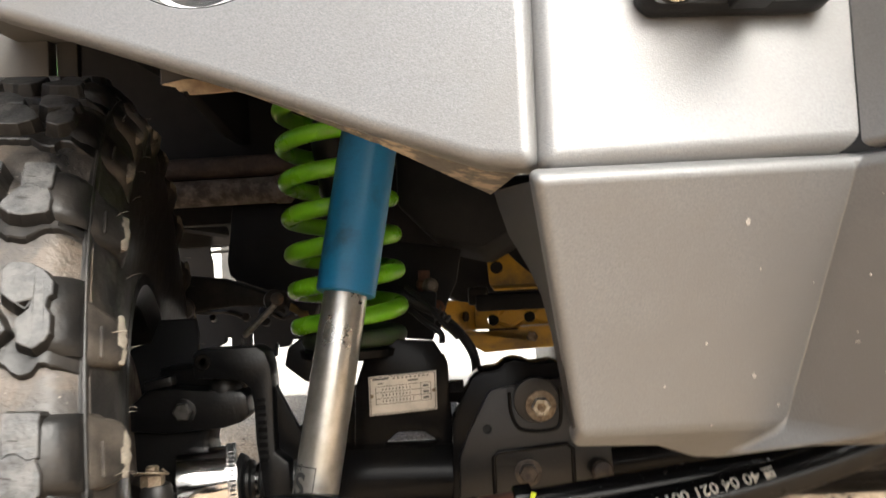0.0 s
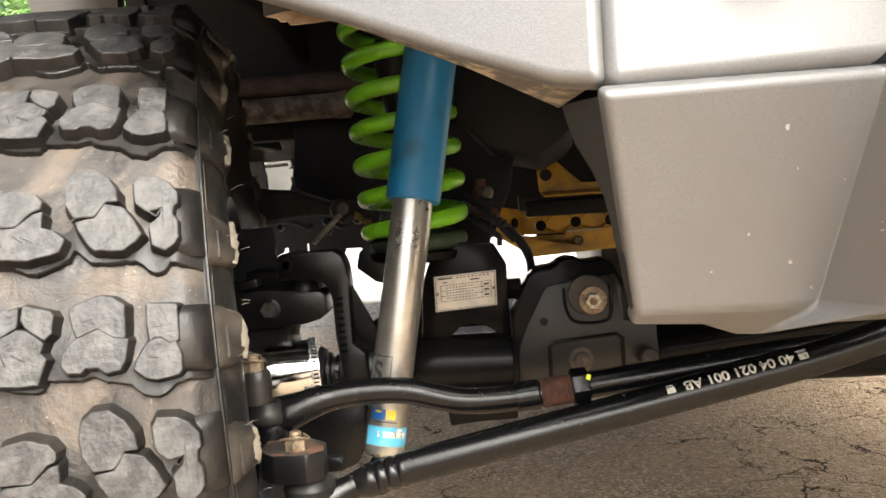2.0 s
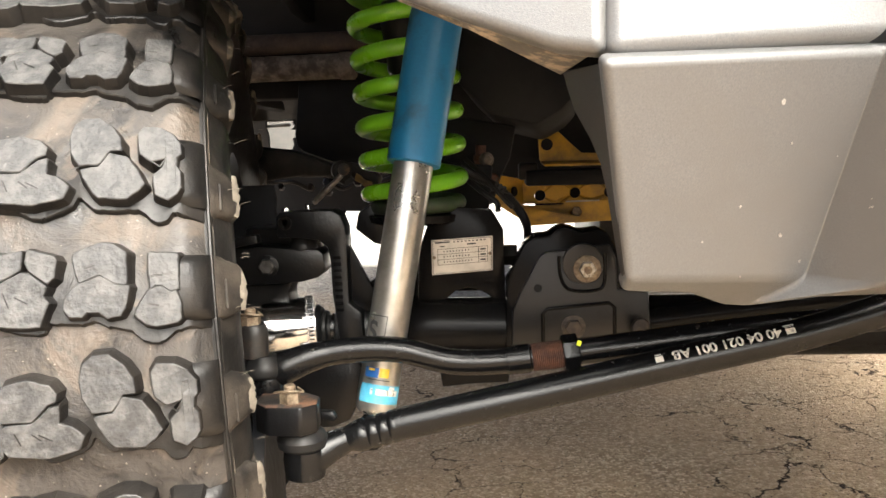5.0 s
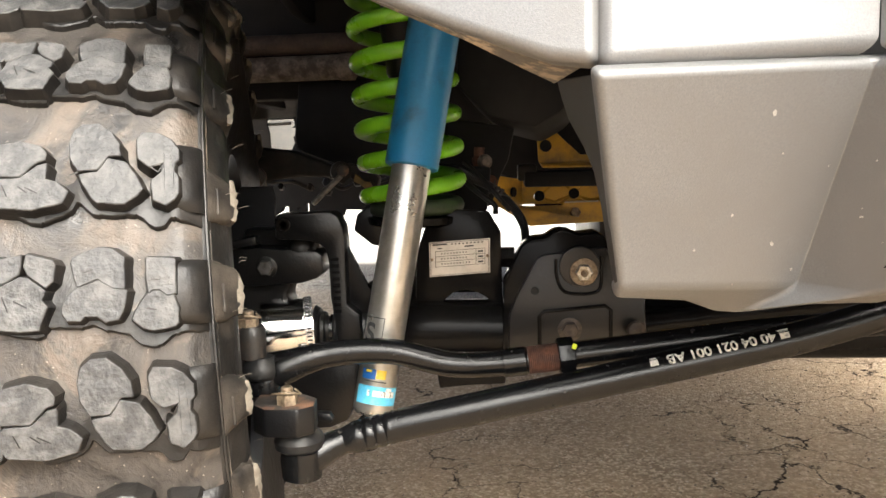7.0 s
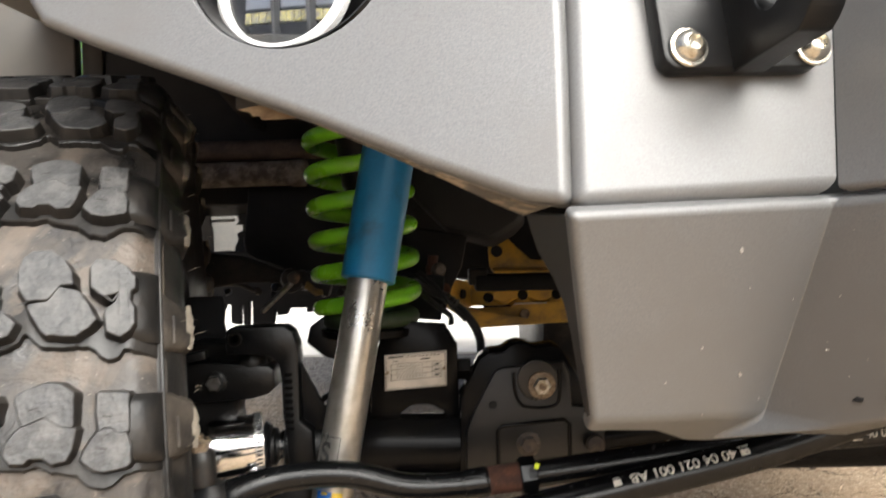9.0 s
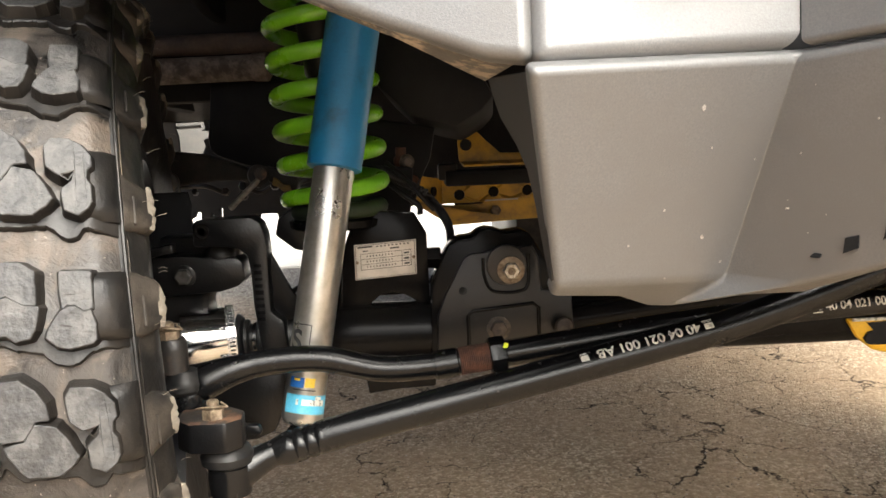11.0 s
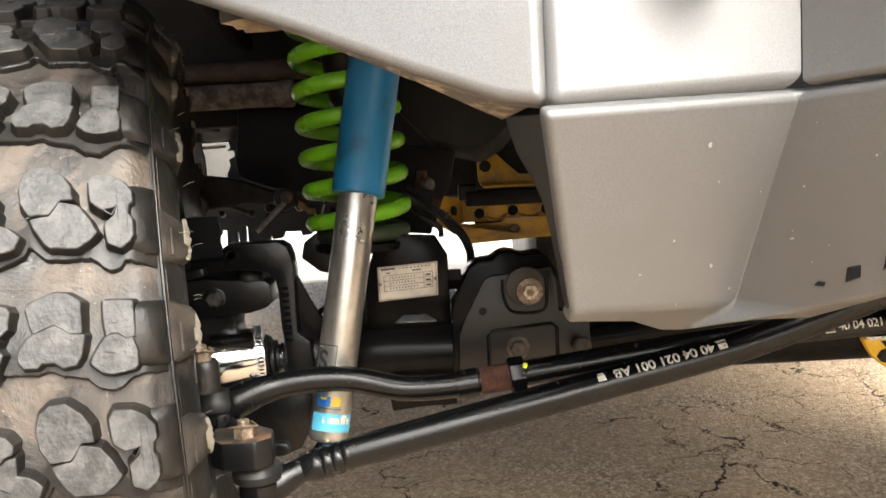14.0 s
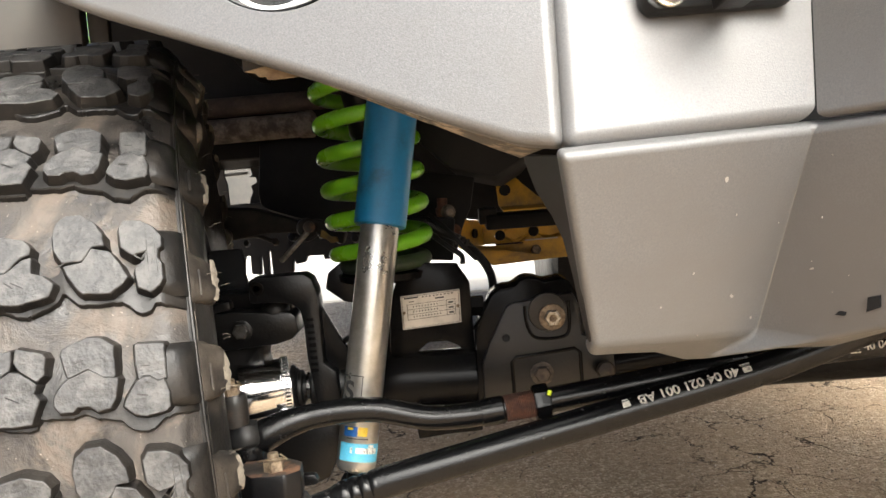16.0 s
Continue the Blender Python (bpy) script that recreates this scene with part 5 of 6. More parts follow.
    mark(0.02, 0.028, 0.045, 0.955)
    mark(0.972, 0.98, 0.045, 0.955)
    for u in (0.045, 0.955):
        part("rivet", lathe(on_plate(u, 0.5) + Vector((0, 0.0008, 0)), (0, -1, 0), [(0, 0.0024), (0.0012, 0.0022), (0.0018, 0.001)], 12), NUT, plate)
    # arm bracket: a front plate, the darker channel behind it, bolt and bush
    br = [(0.044, 0.430), (0.046, 0.493), (0.056, 0.518), (0.071, 0.546), (0.082, 0.566), (0.090, 0.5715), (0.109, 0.573), (0.170, 0.580), (0.178, 0.563), (0.180, 0.522), (0.219, 0.518), (0.221, 0.473), (0.220, 0.430)]
    part("arm_bracket", slab(xz(0.985, br), (0, 0.008, 0), 0.003), BLACK_DUSTY, a, "dusty black arm bracket plate")
    ch = [(0.035, 0.427), (0.039, 0.532), (0.051, 0.557), (0.063, 0.581), (0.076, 0.591), (0.095, 0.592), (0.104, 0.600), (0.115, 0.602), (0.126, 0.600), (0.135, 0.595), (0.158, 0.598), (0.169, 0.594), (0.20, 0.54), (0.21, 0.45)]
    part("bracket_channel", slab(xz(0.994, ch), (0, 0.06, 0), 0.005, 2), BLACK, a)
    part("bolt_boss", lathe((0.1365, 0.9860, 0.5560), (0, -1, 0), [(0, 0.0262), (0.001, 0.0262), (0.003, 0.0252), (0.0036, 0.022)], 36), BLACK_DUSTY, a)
    part("boss_rim", sweep(spline([(0.1065, 0.9842, 0.566), (0.1072, 0.9842, 0.545), (0.113, 0.9842, 0.528), (0.124, 0.9842, 0.5215), (0.150, 0.9842, 0.521), (0.163, 0.9842, 0.530), (0.1645, 0.9842, 0.569)], 6), 0.0022, 8), BLACK, a)
    bo = part("bolt", lathe((0.1415, 0.9825, 0.5495), (0, -1, 0), [(0, 0.0170), (0.0022, 0.0177), (0.004, 0.0172), (0.0048, 0.0125), (0.0048, 0.002)], 36), NUT, a, "zinc flange bolt")
    part("bolt_head", hexagon((0.1415, 0.9785, 0.5495), (0, -1, 0), 0.0190, 0.009), ZINC, bo)
    part("head_dish", lathe((0.1415, 0.9694, 0.5495), (0, -1, 0), [(0, 0.0052), (0.0005, 0.0050), (0.0006, 0.0044), (0.0002, 0.0036), (0.0001, 0.001)], 20), NUT, bo, "grimy dished head")
    part("hole", lathe((0.0795, 0.9856, 0.5250), (0, -1, 0), [(0, 0.0055), (0.0012, 0.0055), (0.0012, 0.0045), (0.0008, 0.004)], 16), DARK, a)
    # lower pocket
    pk = [(0.085, 0.450), (0.085, 0.492), (0.091, 0.498), (0.169, 0.505), (0.176, 0.499), (0.176, 0.450)]
    part("pocket_rim", sweep([Vector((x, 0.984, z)) for x, z in pk], 0.0025, 8), BLACK, a)
    part("lower_bolt", hexagon((0.124, 0.984, 0.474), (0, -1, 0), 0.0195, 0.009), NUT_GRIMY, a)
    part("lower_washer", lathe((0.124, 0.985, 0.474), (0, -1, 0), [(0, 0.0155), (0.002, 0.0155), (0.0025, 0.0125)], 24), NUT_GRIMY, a)
    part("stud_nut", lathe((0.207, 0.978, 0.474), (0, -1, 0.2), [(0, 0.012), (0.004, 0.0125), (0.008, 0.010), (0.009, 0.004)], 20), NUT_GRIMY, a)
    # lower skid tab
    part("lower_tab", slab(xz(0.985, [(-0.050, 0.424), (0.042, 0.428), (0.040, 0.402), (-0.010, 0.400), (-0.046, 0.396)]), (0, 0.035, 0), 0.002), BLACK, a, "bent plate tab under the tube")
    # long arm going back from the bracket, and rods on the far side
    part("track_rod", rod((0.17, 1.04, 0.478), (0.75, 1.06, 0.535), 0.012, 16), CHROME, a, "shiny damper rod")
    part("track_bar", rod((0.22, 1.01, 0.475), (0.80, 1.0, 0.54), 0.019, 18), BLACK, a)
    # differential housing
    part("differential", lathe((0.76, 1.05, 0.535), (0, 1, 0), [(0, 0.05), (0.015, 0.10), (0.06, 0.115), (0.16, 0.115), (0.26, 0.09), (0.34, 0.06)], 36), BLACK_CAST, a)
    # inner C forging of the steering yoke
    cf = [(-0.254, 0.597), (-0.255, 0.624), (-0.249, 0.630), (-0.181, 0.631), (-0.171, 0.624), (-0.166, 0.610), (-0.164, 0.590), (-0.164, 0.550), (-0.164, 0.510), (-0.148, 0.497), (-0.145, 0.455), (-0.165, 0.435), (-0.178, 0.455), (-0.181, 0.487), (-0.185, 0.520), (-0.186, 0.565), (-0.189, 0.583), (-0.199, 0.592), (-0.215, 0.595)]
    part("yoke", slab(xz(0.978, cf), (0, 0.04, 0), 0.0025, 2), BLACK_CAST, a, "rough cast steering yoke")
    part("yoke_web", slab(xz(1.000, [(-0.173, 0.612), (-0.163, 0.580), (-0.150, 0.554), (-0.138, 0.530), (-0.120, 0.508), (-0.120, 0.470), (-0.170, 0.470)]), (0, 0.012, 0), 0.002), BLACK, a)
    part("yoke_collar", lathe((-0.190, AX_Y, AX_Z), (1, 0, 0), [(0, 0.036), (0.004, 0.047), (0.05, 0.048), (0.064, 0.041)], 32), BLACK_CAST, a)
    part("yoke_screw", lathe((-0.2425, 0.979, 0.6160), (0, -1, 0), [(0, 0.0095), (0.004, 0.0095), (0.005, 0.0085), (0.005, 0.005), (0.001, 0.0045)], 20), BLACK, a, "socket screw")
    rng = random.Random(9)
    for k in range(9):
        z = 0.502 + 0.0085 * k
        part("cast_mark", box((-0.1755 - 0.02 * (z - 0.50), 0.9775, z), (0.010, 0.0016, 0.0055 - 0.002 * rng.random()), (0, 0, 0), 0.0005, 1), BLACK, a)
    # axle joint sleeve and its clamp
    part("joint_sleeve", lathe((-0.290, 1.015, 0.469), (0.968, 0.25, 0.03), [(0, 0.034), (0.002, 0.0385), (0.056, 0.039), (0.059, 0.0385), (0.060, 0.02)], 64), CHROME, a, "polished joint sleeve")
    cl = part("hose_clamp", lathe((-0.2333, 1.0293, 0.4708), (0.968, 0.25, 0.03), [(0, 0.0390), (0.0003, 0.0408), (0.0110, 0.0408), (0.0113, 0.039)], 64), BRUSHED, a, "perforated worm clamp")
    for k in range(46):
        an = 2 * math.pi * k / 46
        r3 = frame_of((0.968, 0.25, 0.03))
        c = Vector((-0.2279, 1.0307, 0.4710))
        rad, tan = r3 @ Vector((math.cos(an), math.sin(an), 0)), r3 @ Vector((-math.sin(an), math.cos(an), 0))
        axv = r3.col[2]
        q = [c + rad * 0.0409 + axv * u + tan * w for u, w in ((-0.0033, -0.0011), (0.0033, -0.0011), (0.0033, 0.0011), (-0.0033, 0.0011))]
        part("clamp_slot", slab(q, rad * -0.001, 0), DARK, cl, smooth=0)
    part("clamp_screw", box((-0.226, 0.994, 0.440), (0.012, 0.012, 0.016), (45, 0, 0), 0.002), CHROME, a)
    part("joint_boot", lathe((-0.2205, 1.03, 0.467), (1, 0, 0), [(0, 0.028), (0.003, 0.0330), (0.009, 0.029), (0.011, 0.022), (0.013, 0.025), (0.017, 0.024), (0.019, 0.019), (0.024, 0.017), (0.040, 0.017)], 36), BOOT, a, "ribbed rubber joint boot")
    part("seal_ring", lathe((-0.1975, 1.03, 0.467), (1, 0, 0), [(0, 0.018), (0.001, 0.0205), (0.007, 0.0205), (0.008, 0.018)], 32), CHROME, a, "bright seal ring")


def build_knuckle():
    k = thing("steering_knuckle", (-0.27, 0.97, 0.42), "black cast steering knuckle with stub and arms", "steering knuckle")
    up = [(-0.345, 0.560), (-0.316, 0.586), (-0.298, 0.582), (-0.288, 0.584), (-0.250, 0.580), (-0.208, 0.578), (-0.201, 0.572), (-0.198, 0.551), (-0.208, 0.541), (-0.230, 0.535), (-0.251, 0.534), (-0.294, 0.531), (-0.345, 0.535)]
    part("upper_arm", slab(xz(1.003, up), (0, 0.05, 0), 0.003, 2), BLACK_CAST, k)
    part("bolt", hexagon((-0.2752, 1.001, 0.5572), (0, -1, 0), 0.019, 0.008), NUT_DARK, k)
    part("bolt_collar", lathe((-0.2752, 1.004, 0.5572), (0, -1, 0), [(0, 0.0145), (0.003, 0.0145), (0.004, 0.012)], 24), BLACK_CAST, k)
    part("ball_seat", lathe((-0.231, 1.022, 0.576), (0, 0, 1), [(0, 0.019), (0.004, 0.0195), (0.010, 0.0185), (0.015, 0.015), (0.026, 0.014)], 28), BOOT, k)
    part("ball_joint_housing", box((-0.262, 1.06, 0.588), (0.105, 0.05, 0.034), bev=0.004), BLACK_CAST, k)
    part("lug", box((-0.300, 0.998, 0.592), (0.034, 0.02, 0.012), (0, -10, 0), 0.003), BLACK_CAST, k)
    bd = [(-0.37, 0.56), (-0.299, 0.534), (-0.256, 0.543), (-0.236, 0.546), (-0.250, 0.528), (-0.255, 0.516), (-0.250, 0.500), (-0.280, 0.470), (-0.37, 0.40)]
    part("body", slab(xz(1.024, bd), (0, 0.05, 0), 0.006, 2), BLACK_CAST, k)
    part("hub", lathe((-0.485, 0.962, 0.474), (0.965, 0.24, 0.04), [(0, 0.07), (0.01, 0.078), (0.05, 0.08), (0.09, 0.066), (0.12, 0.045), (0.135, 0.03)], 36), BLACK_CAST, k)
    # bosses that carry the two steering links
    part("link_boss", lathe((-0.2435, 0.826, 0.478), (0, 0, 1), [(0, 0.0135), (0.002, 0.0150), (0.026, 0.0155), (0.034, 0.0148), (0.038, 0.0125)], 28), BOSS_GREY, k, "grimy link boss")
    part("link_arm", slab([(-0.258, 0.822, 0.490), (-0.240, 0.845, 0.490), (-0.300, 0.97, 0.47), (-0.345, 0.95, 0.47)], (0, 0, 0.026), 0.004), BLACK_CAST, k)
    lb = [(-0.232, 0.776), (-0.214, 0.758), (-0.178, 0.757), (-0.163, 0.772), (-0.166, 0.800), (-0.184, 0.815), (-0.234, 0.812)]
    low = slab([(x, y, 0.409) for x, y in lb], (0, 0, 0.032), 0.003, 2)
    bmesh.ops.recalc_face_normals(low, faces=low.faces)
    for f in low.faces:
        f.material_index = 1 if f.normal.z > 0.6 else 0
    part("tie_boss", low, [BLACK_CAST, RUST_TOP], k, "angular boss with a rust-stained top")
    part("tie_arm", slab([(-0.228, 0.79, 0.412), (-0.200, 0.81, 0.412), (-0.262, 0.96, 0.42), (-0.33, 0.96, 0.42)], (0, 0, 0.024), 0.004), BLACK_CAST, k)
    part("lock_tab", slab(xz(0.835, [(-0.184, 0.412), (-0.161, 0.411), (-0.157, 0.403), (-0.160, 0.399), (-0.171, 0.402), (-0.184, 0.404)]), (0, 0.012, 0), 0.0015, 2), BLACK_CAST, k)
    part("stop_plate", slab(xz(0.99, [(-0.285, 0.43), (-0.165, 0.44), (-0.150, 0.42), (-0.155, 0.385), (-0.171, 0.350), (-0.195, 0.340), (-0.235, 0.338), (-0.285, 0.37)]), (0, 0.02, 0), 0.004), BLACK_CAST, k)


def castle_nut(parent, at, tilt=(0, 0, 1)):
    n = part("castle_nut", hexagon(at, tilt, 0.020, 0.012), NUT, parent, "dirty castle nut")
    top = Vector(at) + Vector(tilt).normalized() * 0.010
    part("stud", lathe(top, tilt, [(0, 0.0062), (0.008, 0.0062), (0.0095, 0.005)], 16), NUT, n)
    pin = [top + Vector((-0.016, -0.004, 0.002)), top + Vector((-0.004, -0.010, 0.005)), top + Vector((0.010, -0.007, 0.004)), top + Vector((0.014, 0.002, 0.001)), top + Vector((0.006, 0.010, 0.004))]
    part("cotter_pin", sweep(spline(pin, 6), 0.0011, 8), NUT, n, "bent cotter pin")


TIE = [(-0.185, 0.792, 0.374), (-0.141, 0.805, 0.390), (-0.085, 0.811, 0.404), (0.039, 0.823, 0.428), (0.193, 0.838, 0.458), (0.352, 0.853, 0.489), (0.460, 0.863, 0.518), (0.576, 0.873, 0.555), (0.75, 0.885, 0.61)]
DRAG = [(-0.243, 0.826, 0.4505), (-0.222, 0.832, 0.4595), (-0.184, 0.840, 0.4735), (-0.141, 0.846, 0.480), (-0.085, 0.850, 0.479), (-0.023, 0.855, 0.4635), (0.041, 0.860, 0.463), (0.087, 0.863, 0.468)]
DRAG2 = [(0.087, 0.863, 0.468), (0.173, 0.870, 0.4765), (0.363, 0.885, 0.495), (0.592, 0.900, 0.505), (0.95, 0.92, 0.522)]


def build_tie_rod():
    t = thing("tie_rod", (-0.185, 0.792, 0.36), "long black steering rod with white part number", "steering rod")
    path = spline(TIE[2:], 10)
    part("bar", sweep(path, 0.0182, 28), ROD, t)
    # swaged end with ribs
    a, b = Vector(TIE[1]), Vector(TIE[2]) + (Vector(TIE[3]) - Vector(TIE[2])) * 0.08
    h = (b - a).length
    prof = [(0, 0.0135), (0.006, 0.0150)]
    for k in range(4):
        d = 0.016 + 0.012 * k
        prof += [(d, 0.0178), (d + 0.005, 0.0182), (d + 0.0085, 0.0172), (d + 0.010, 0.0165)]
    prof += [(h, 0.0182), (h + 0.004, 0.0178)]
    part("swaged_end", lathe(a, b - a, prof, 32), ROD, t, "ribbed swaged rod end")
    # ball joint
    part("neck", sweep(spline([(-0.172, 0.795, 0.376), (-0.155, 0.801, 0.384), (-0.138, 0.805, 0.391)], 5), [0.019 - 0.0005 * k for k in range(11)], 20), ROD, t)
    part("socket", lathe((-0.184, 0.790, 0.352), (0.03, 0, 1), [(0, 0.016), (0.003, 0.0215), (0.022, 0.0235), (0.034, 0.0225), (0.037, 0.018)], 32), ROD, t, "ball joint socket")
    part("boot", lathe((-0.185, 0.789, 0.386), (0, 0, 1), [(0, 0.021), (0.004, 0.0265), (0.012, 0.0275), (0.019, 0.024), (0.025, 0.016)], 32), BOOT, t, "rubber ball joint boot")
    castle_nut(t, (-0.193, 0.777, 0.4405))
    # part number, upside down, and small marks
    p0, p1 = Vector(TIE[3]), Vector(TIE[5])
    f = (0.0, -1, 0.55)
    bm = letters("40 04 021 001 AB", 0.0108)
    w = max(v.co.x for v in bm.verts)
    bm.transform(Matrix.Diagonal((0.121 / w, 1, 1, 1)))
    xe = 0.3505 - p0.x
    part("part_number", wrap(bm, p0, p1, 0.0185, f, 0.50, xe - 0.008, True), WHITE_INK_AND_GLINT, t, "white stencilled part number", smooth=0)
    for s0, s1, y0, y1 in ((xe - 0.003, xe + 0.007, -0.010, -0.003), (xe - 0.004, xe + 0.008, 0.0, 0.0015), (xe - 0.003, xe + 0.007, -0.0018, -0.0008), (xe - 0.148, xe - 0.139, -0.009, -0.002), (xe - 0.147, xe - 0.140, -0.001, 0.0008)):
        part("print_mark", wrap(bar(s0, s1, y0, y1), p0, p1, 0.0185, f, 0.50), WHITE_INK_AND_GLINT, t, smooth=0)


def build_drag_link():
    d = thing("drag_link", (-0.222, 0.832, 0.45), "bent black steering link with a rusty threaded adjuster", "steering rod")
    path = spline(DRAG, 10)
    n = len(path)
    rad = [0.006 + 0.0130 * min(1.0, k / 12) if k < 14 else 0.0148 + 0.0042 * max(0, 1 - (k - 13) / 12) for k in range(n)]
    part("bent_rod", sweep(path, rad, 26), ROD, d)
    part("bar", sweep(spline(DRAG2, 10)[4:], 0.0152, 26), ROD, d)
    ax = (Vector(DRAG2[1]) - Vector(DRAG2[0])).normalized()
    s = Vector((0.066, 0.8612, 0.4657))
    prof = []
    for k in range(17):
        prof += [(0.0022 * k, 0.0150), (0.0022 * k + 0.0011, 0.0163)]
    part("thread", lathe(s, ax, prof, 28), RUST, d, "rusty adjusting thread")
    part("lock_sleeve", lathe(Vector(DRAG[6]) + ax * -0.004, ax, [(0, 0.0148), (0.001, 0.0165), (0.026, 0.0168), (0.028, 0.015)], 26), ROD, d)
    part("clamp", lathe(Vector((0.100, 0.8642, 0.4693)), ax, [(0, 0.016), (0.001, 0.021), (0.004, 0.0218), (0.018, 0.0215), (0.020, 0.017)], 8), ROD, d, "lock nut")
    part("paint_dab", box((0.118, 0.8455, 0.4855), (0.005, 0.002, 0.006), (0, 20, 0), 0.0005, 1), LIME_INK, d)
    part("socket", lathe((-0.232, 0.829, 0.434), (0, 0, 1), [(0, 0.012), (0.003, 0.017), (0.018, 0.019), (0.026, 0.016)], 28), ROD, d)
    part("boot", lathe((-0.2345, 0.827, 0.4555), (0, 0, 1), [(0, 0.018), (0.004, 0.0215), (0.011, 0.0225), (0.018, 0.0195), (0.025, 0.0140)], 28), BOOT, d, "rubber ball joint boot")
    castle_nut(d, (-0.2465, 0.825, 0.514))
    p0, p1 = Vector(DRAG2[2]), Vector(DRAG2[3])
    f = (0, -1, 0.35)
    bm = letters("40 04 021 002", 0.0118)
    w = max(v.co.x for v in bm.verts)
    bm.transform(Matrix.Diagonal((0.082 / w, 0.85, 1, 1)))
    part("part_number", wrap(bm, p0, p1, 0.0155, f, -0.36, 0.497 - p0.x), WHITE_INK_AND_GLINT, d, "white stencilled part number", smooth=0)
    for s0, s1, y0, y1 in ((0.482, 0.492, 0.001, 0.010), (0.481, 0.493, -0.0022, -0.0008)):
        part("print_mark", wrap(bar(s0 - p0.x, s1 - p0.x, y0, y1), p0, p1, 0.0155, f, -0.36), WHITE_INK_AND_GLINT, d, smooth=0)


# ---------------------------------------------------------------- body and underside
def build_body():
    c = thing("off_road_car", (0.45, 1.5, 0.9), "grey off-road car with a muddy wheel and dark underside", "car")
    part("bay_floor", box((0.43, 2.65, 1.14), (2.08, 3.7, 0.05), bev=0.01), CAR_PAINT, c)
    part("bonnet", box((0.45, 1.15, 1.32), (1.5, 1.3, 0.05), bev=0.02), FLARE, c)
    part("grille_panel", box((0.45, 0.63, 1.16), (1.35, 0.04, 0.32), bev=0.01), FLARE, c)
    part("wheel_arch", slab([(-0.30, 0.68, 1.30), (-0.30, 1.75, 1.30), (-0.30, 1.75, 0.93), (-0.30, 1.30, 0.93), (-0.30, 1.10, 0.96), (-0.30, 0.75, 0.955), (-0.30, 0.68, 0.955)], (0.02, 0, 0), 0.004), DARK, c, "black wheel arch liner")
    part("arch_liner", box((-0.360, 1.40, 1.10), (0.40, 0.03, 0.60), bev=0.008), DARK, c, "black liner behind the wheel")
    part("inner_wing", slab(xz(1.365, [(-0.80, 1.30), (-0.776, 1.11), (-0.767, 1.08), (-0.758, 1.045), (-0.751, 1.00), (-0.745, 0.80), (-0.601, 0.80), (-0.601, 1.30)]), (0, 0.03, 0), 0.004), FLARE, c, "grey inner wing")
    part("liner_edge", box((-0.578, 1.39, 1.08), (0.036, 0.02, 0.56), bev=0.003), END_PLATE, c, "dark grey edge of the arch liner")
    part("wing_flare", slab([(-0.66, 0.52, 1.09), (-0.28, 0.60, 1.09), (-0.28, 1.55, 1.12), (-0.66, 1.55, 1.12)], (0, 0, 0.04), 0.012), FLARE, c, "grey plastic wing flare over the wheel")
    part("arch_rear", box((-0.30, 1.75, 1.03), (0.6, 0.03, 0.34), bev=0.01), DARK, c)
    part("body_side", box((-0.60, 2.75, 1.06), (0.04, 2.0, 0.46), bev=0.02), CAR_PAINT, c)
    # out of view, added to block light from the far side
    part("far_wheel", lathe((1.19, 0.96, 0.50), (1, 0, 0), [(0, 0.22), (0.0, 0.40), (0.02, 0.45), (0.05, 0.464), (0.18, 0.464), (0.21, 0.45), (0.23, 0.40), (0.23, 0.22)], 48), RUBBER_WALL, c, "far front wheel, unseen, added to block light")
    part("rear_wheel", lathe((0.375, 3.45, 0.50), (1, 0, 0), [(0, 0.22), (0.0, 0.40), (0.02, 0.45), (0.05, 0.464), (0.18, 0.464), (0.21, 0.45), (0.23, 0.40), (0.23, 0.22)], 48), RUBBER_WALL, c, "far rear wheel")
    # unseen sill added to shade the ground under the car
    part("far_sill", box((1.43, 2.9, 0.98), (0.06, 3.0, 0.48), bev=0.02), CAR_PAINT, c)
    part("sill", box((-0.28, 2.8, 0.98), (0.10, 2.0, 0.30), bev=0.02), CAR_PAINT, c)
    return c


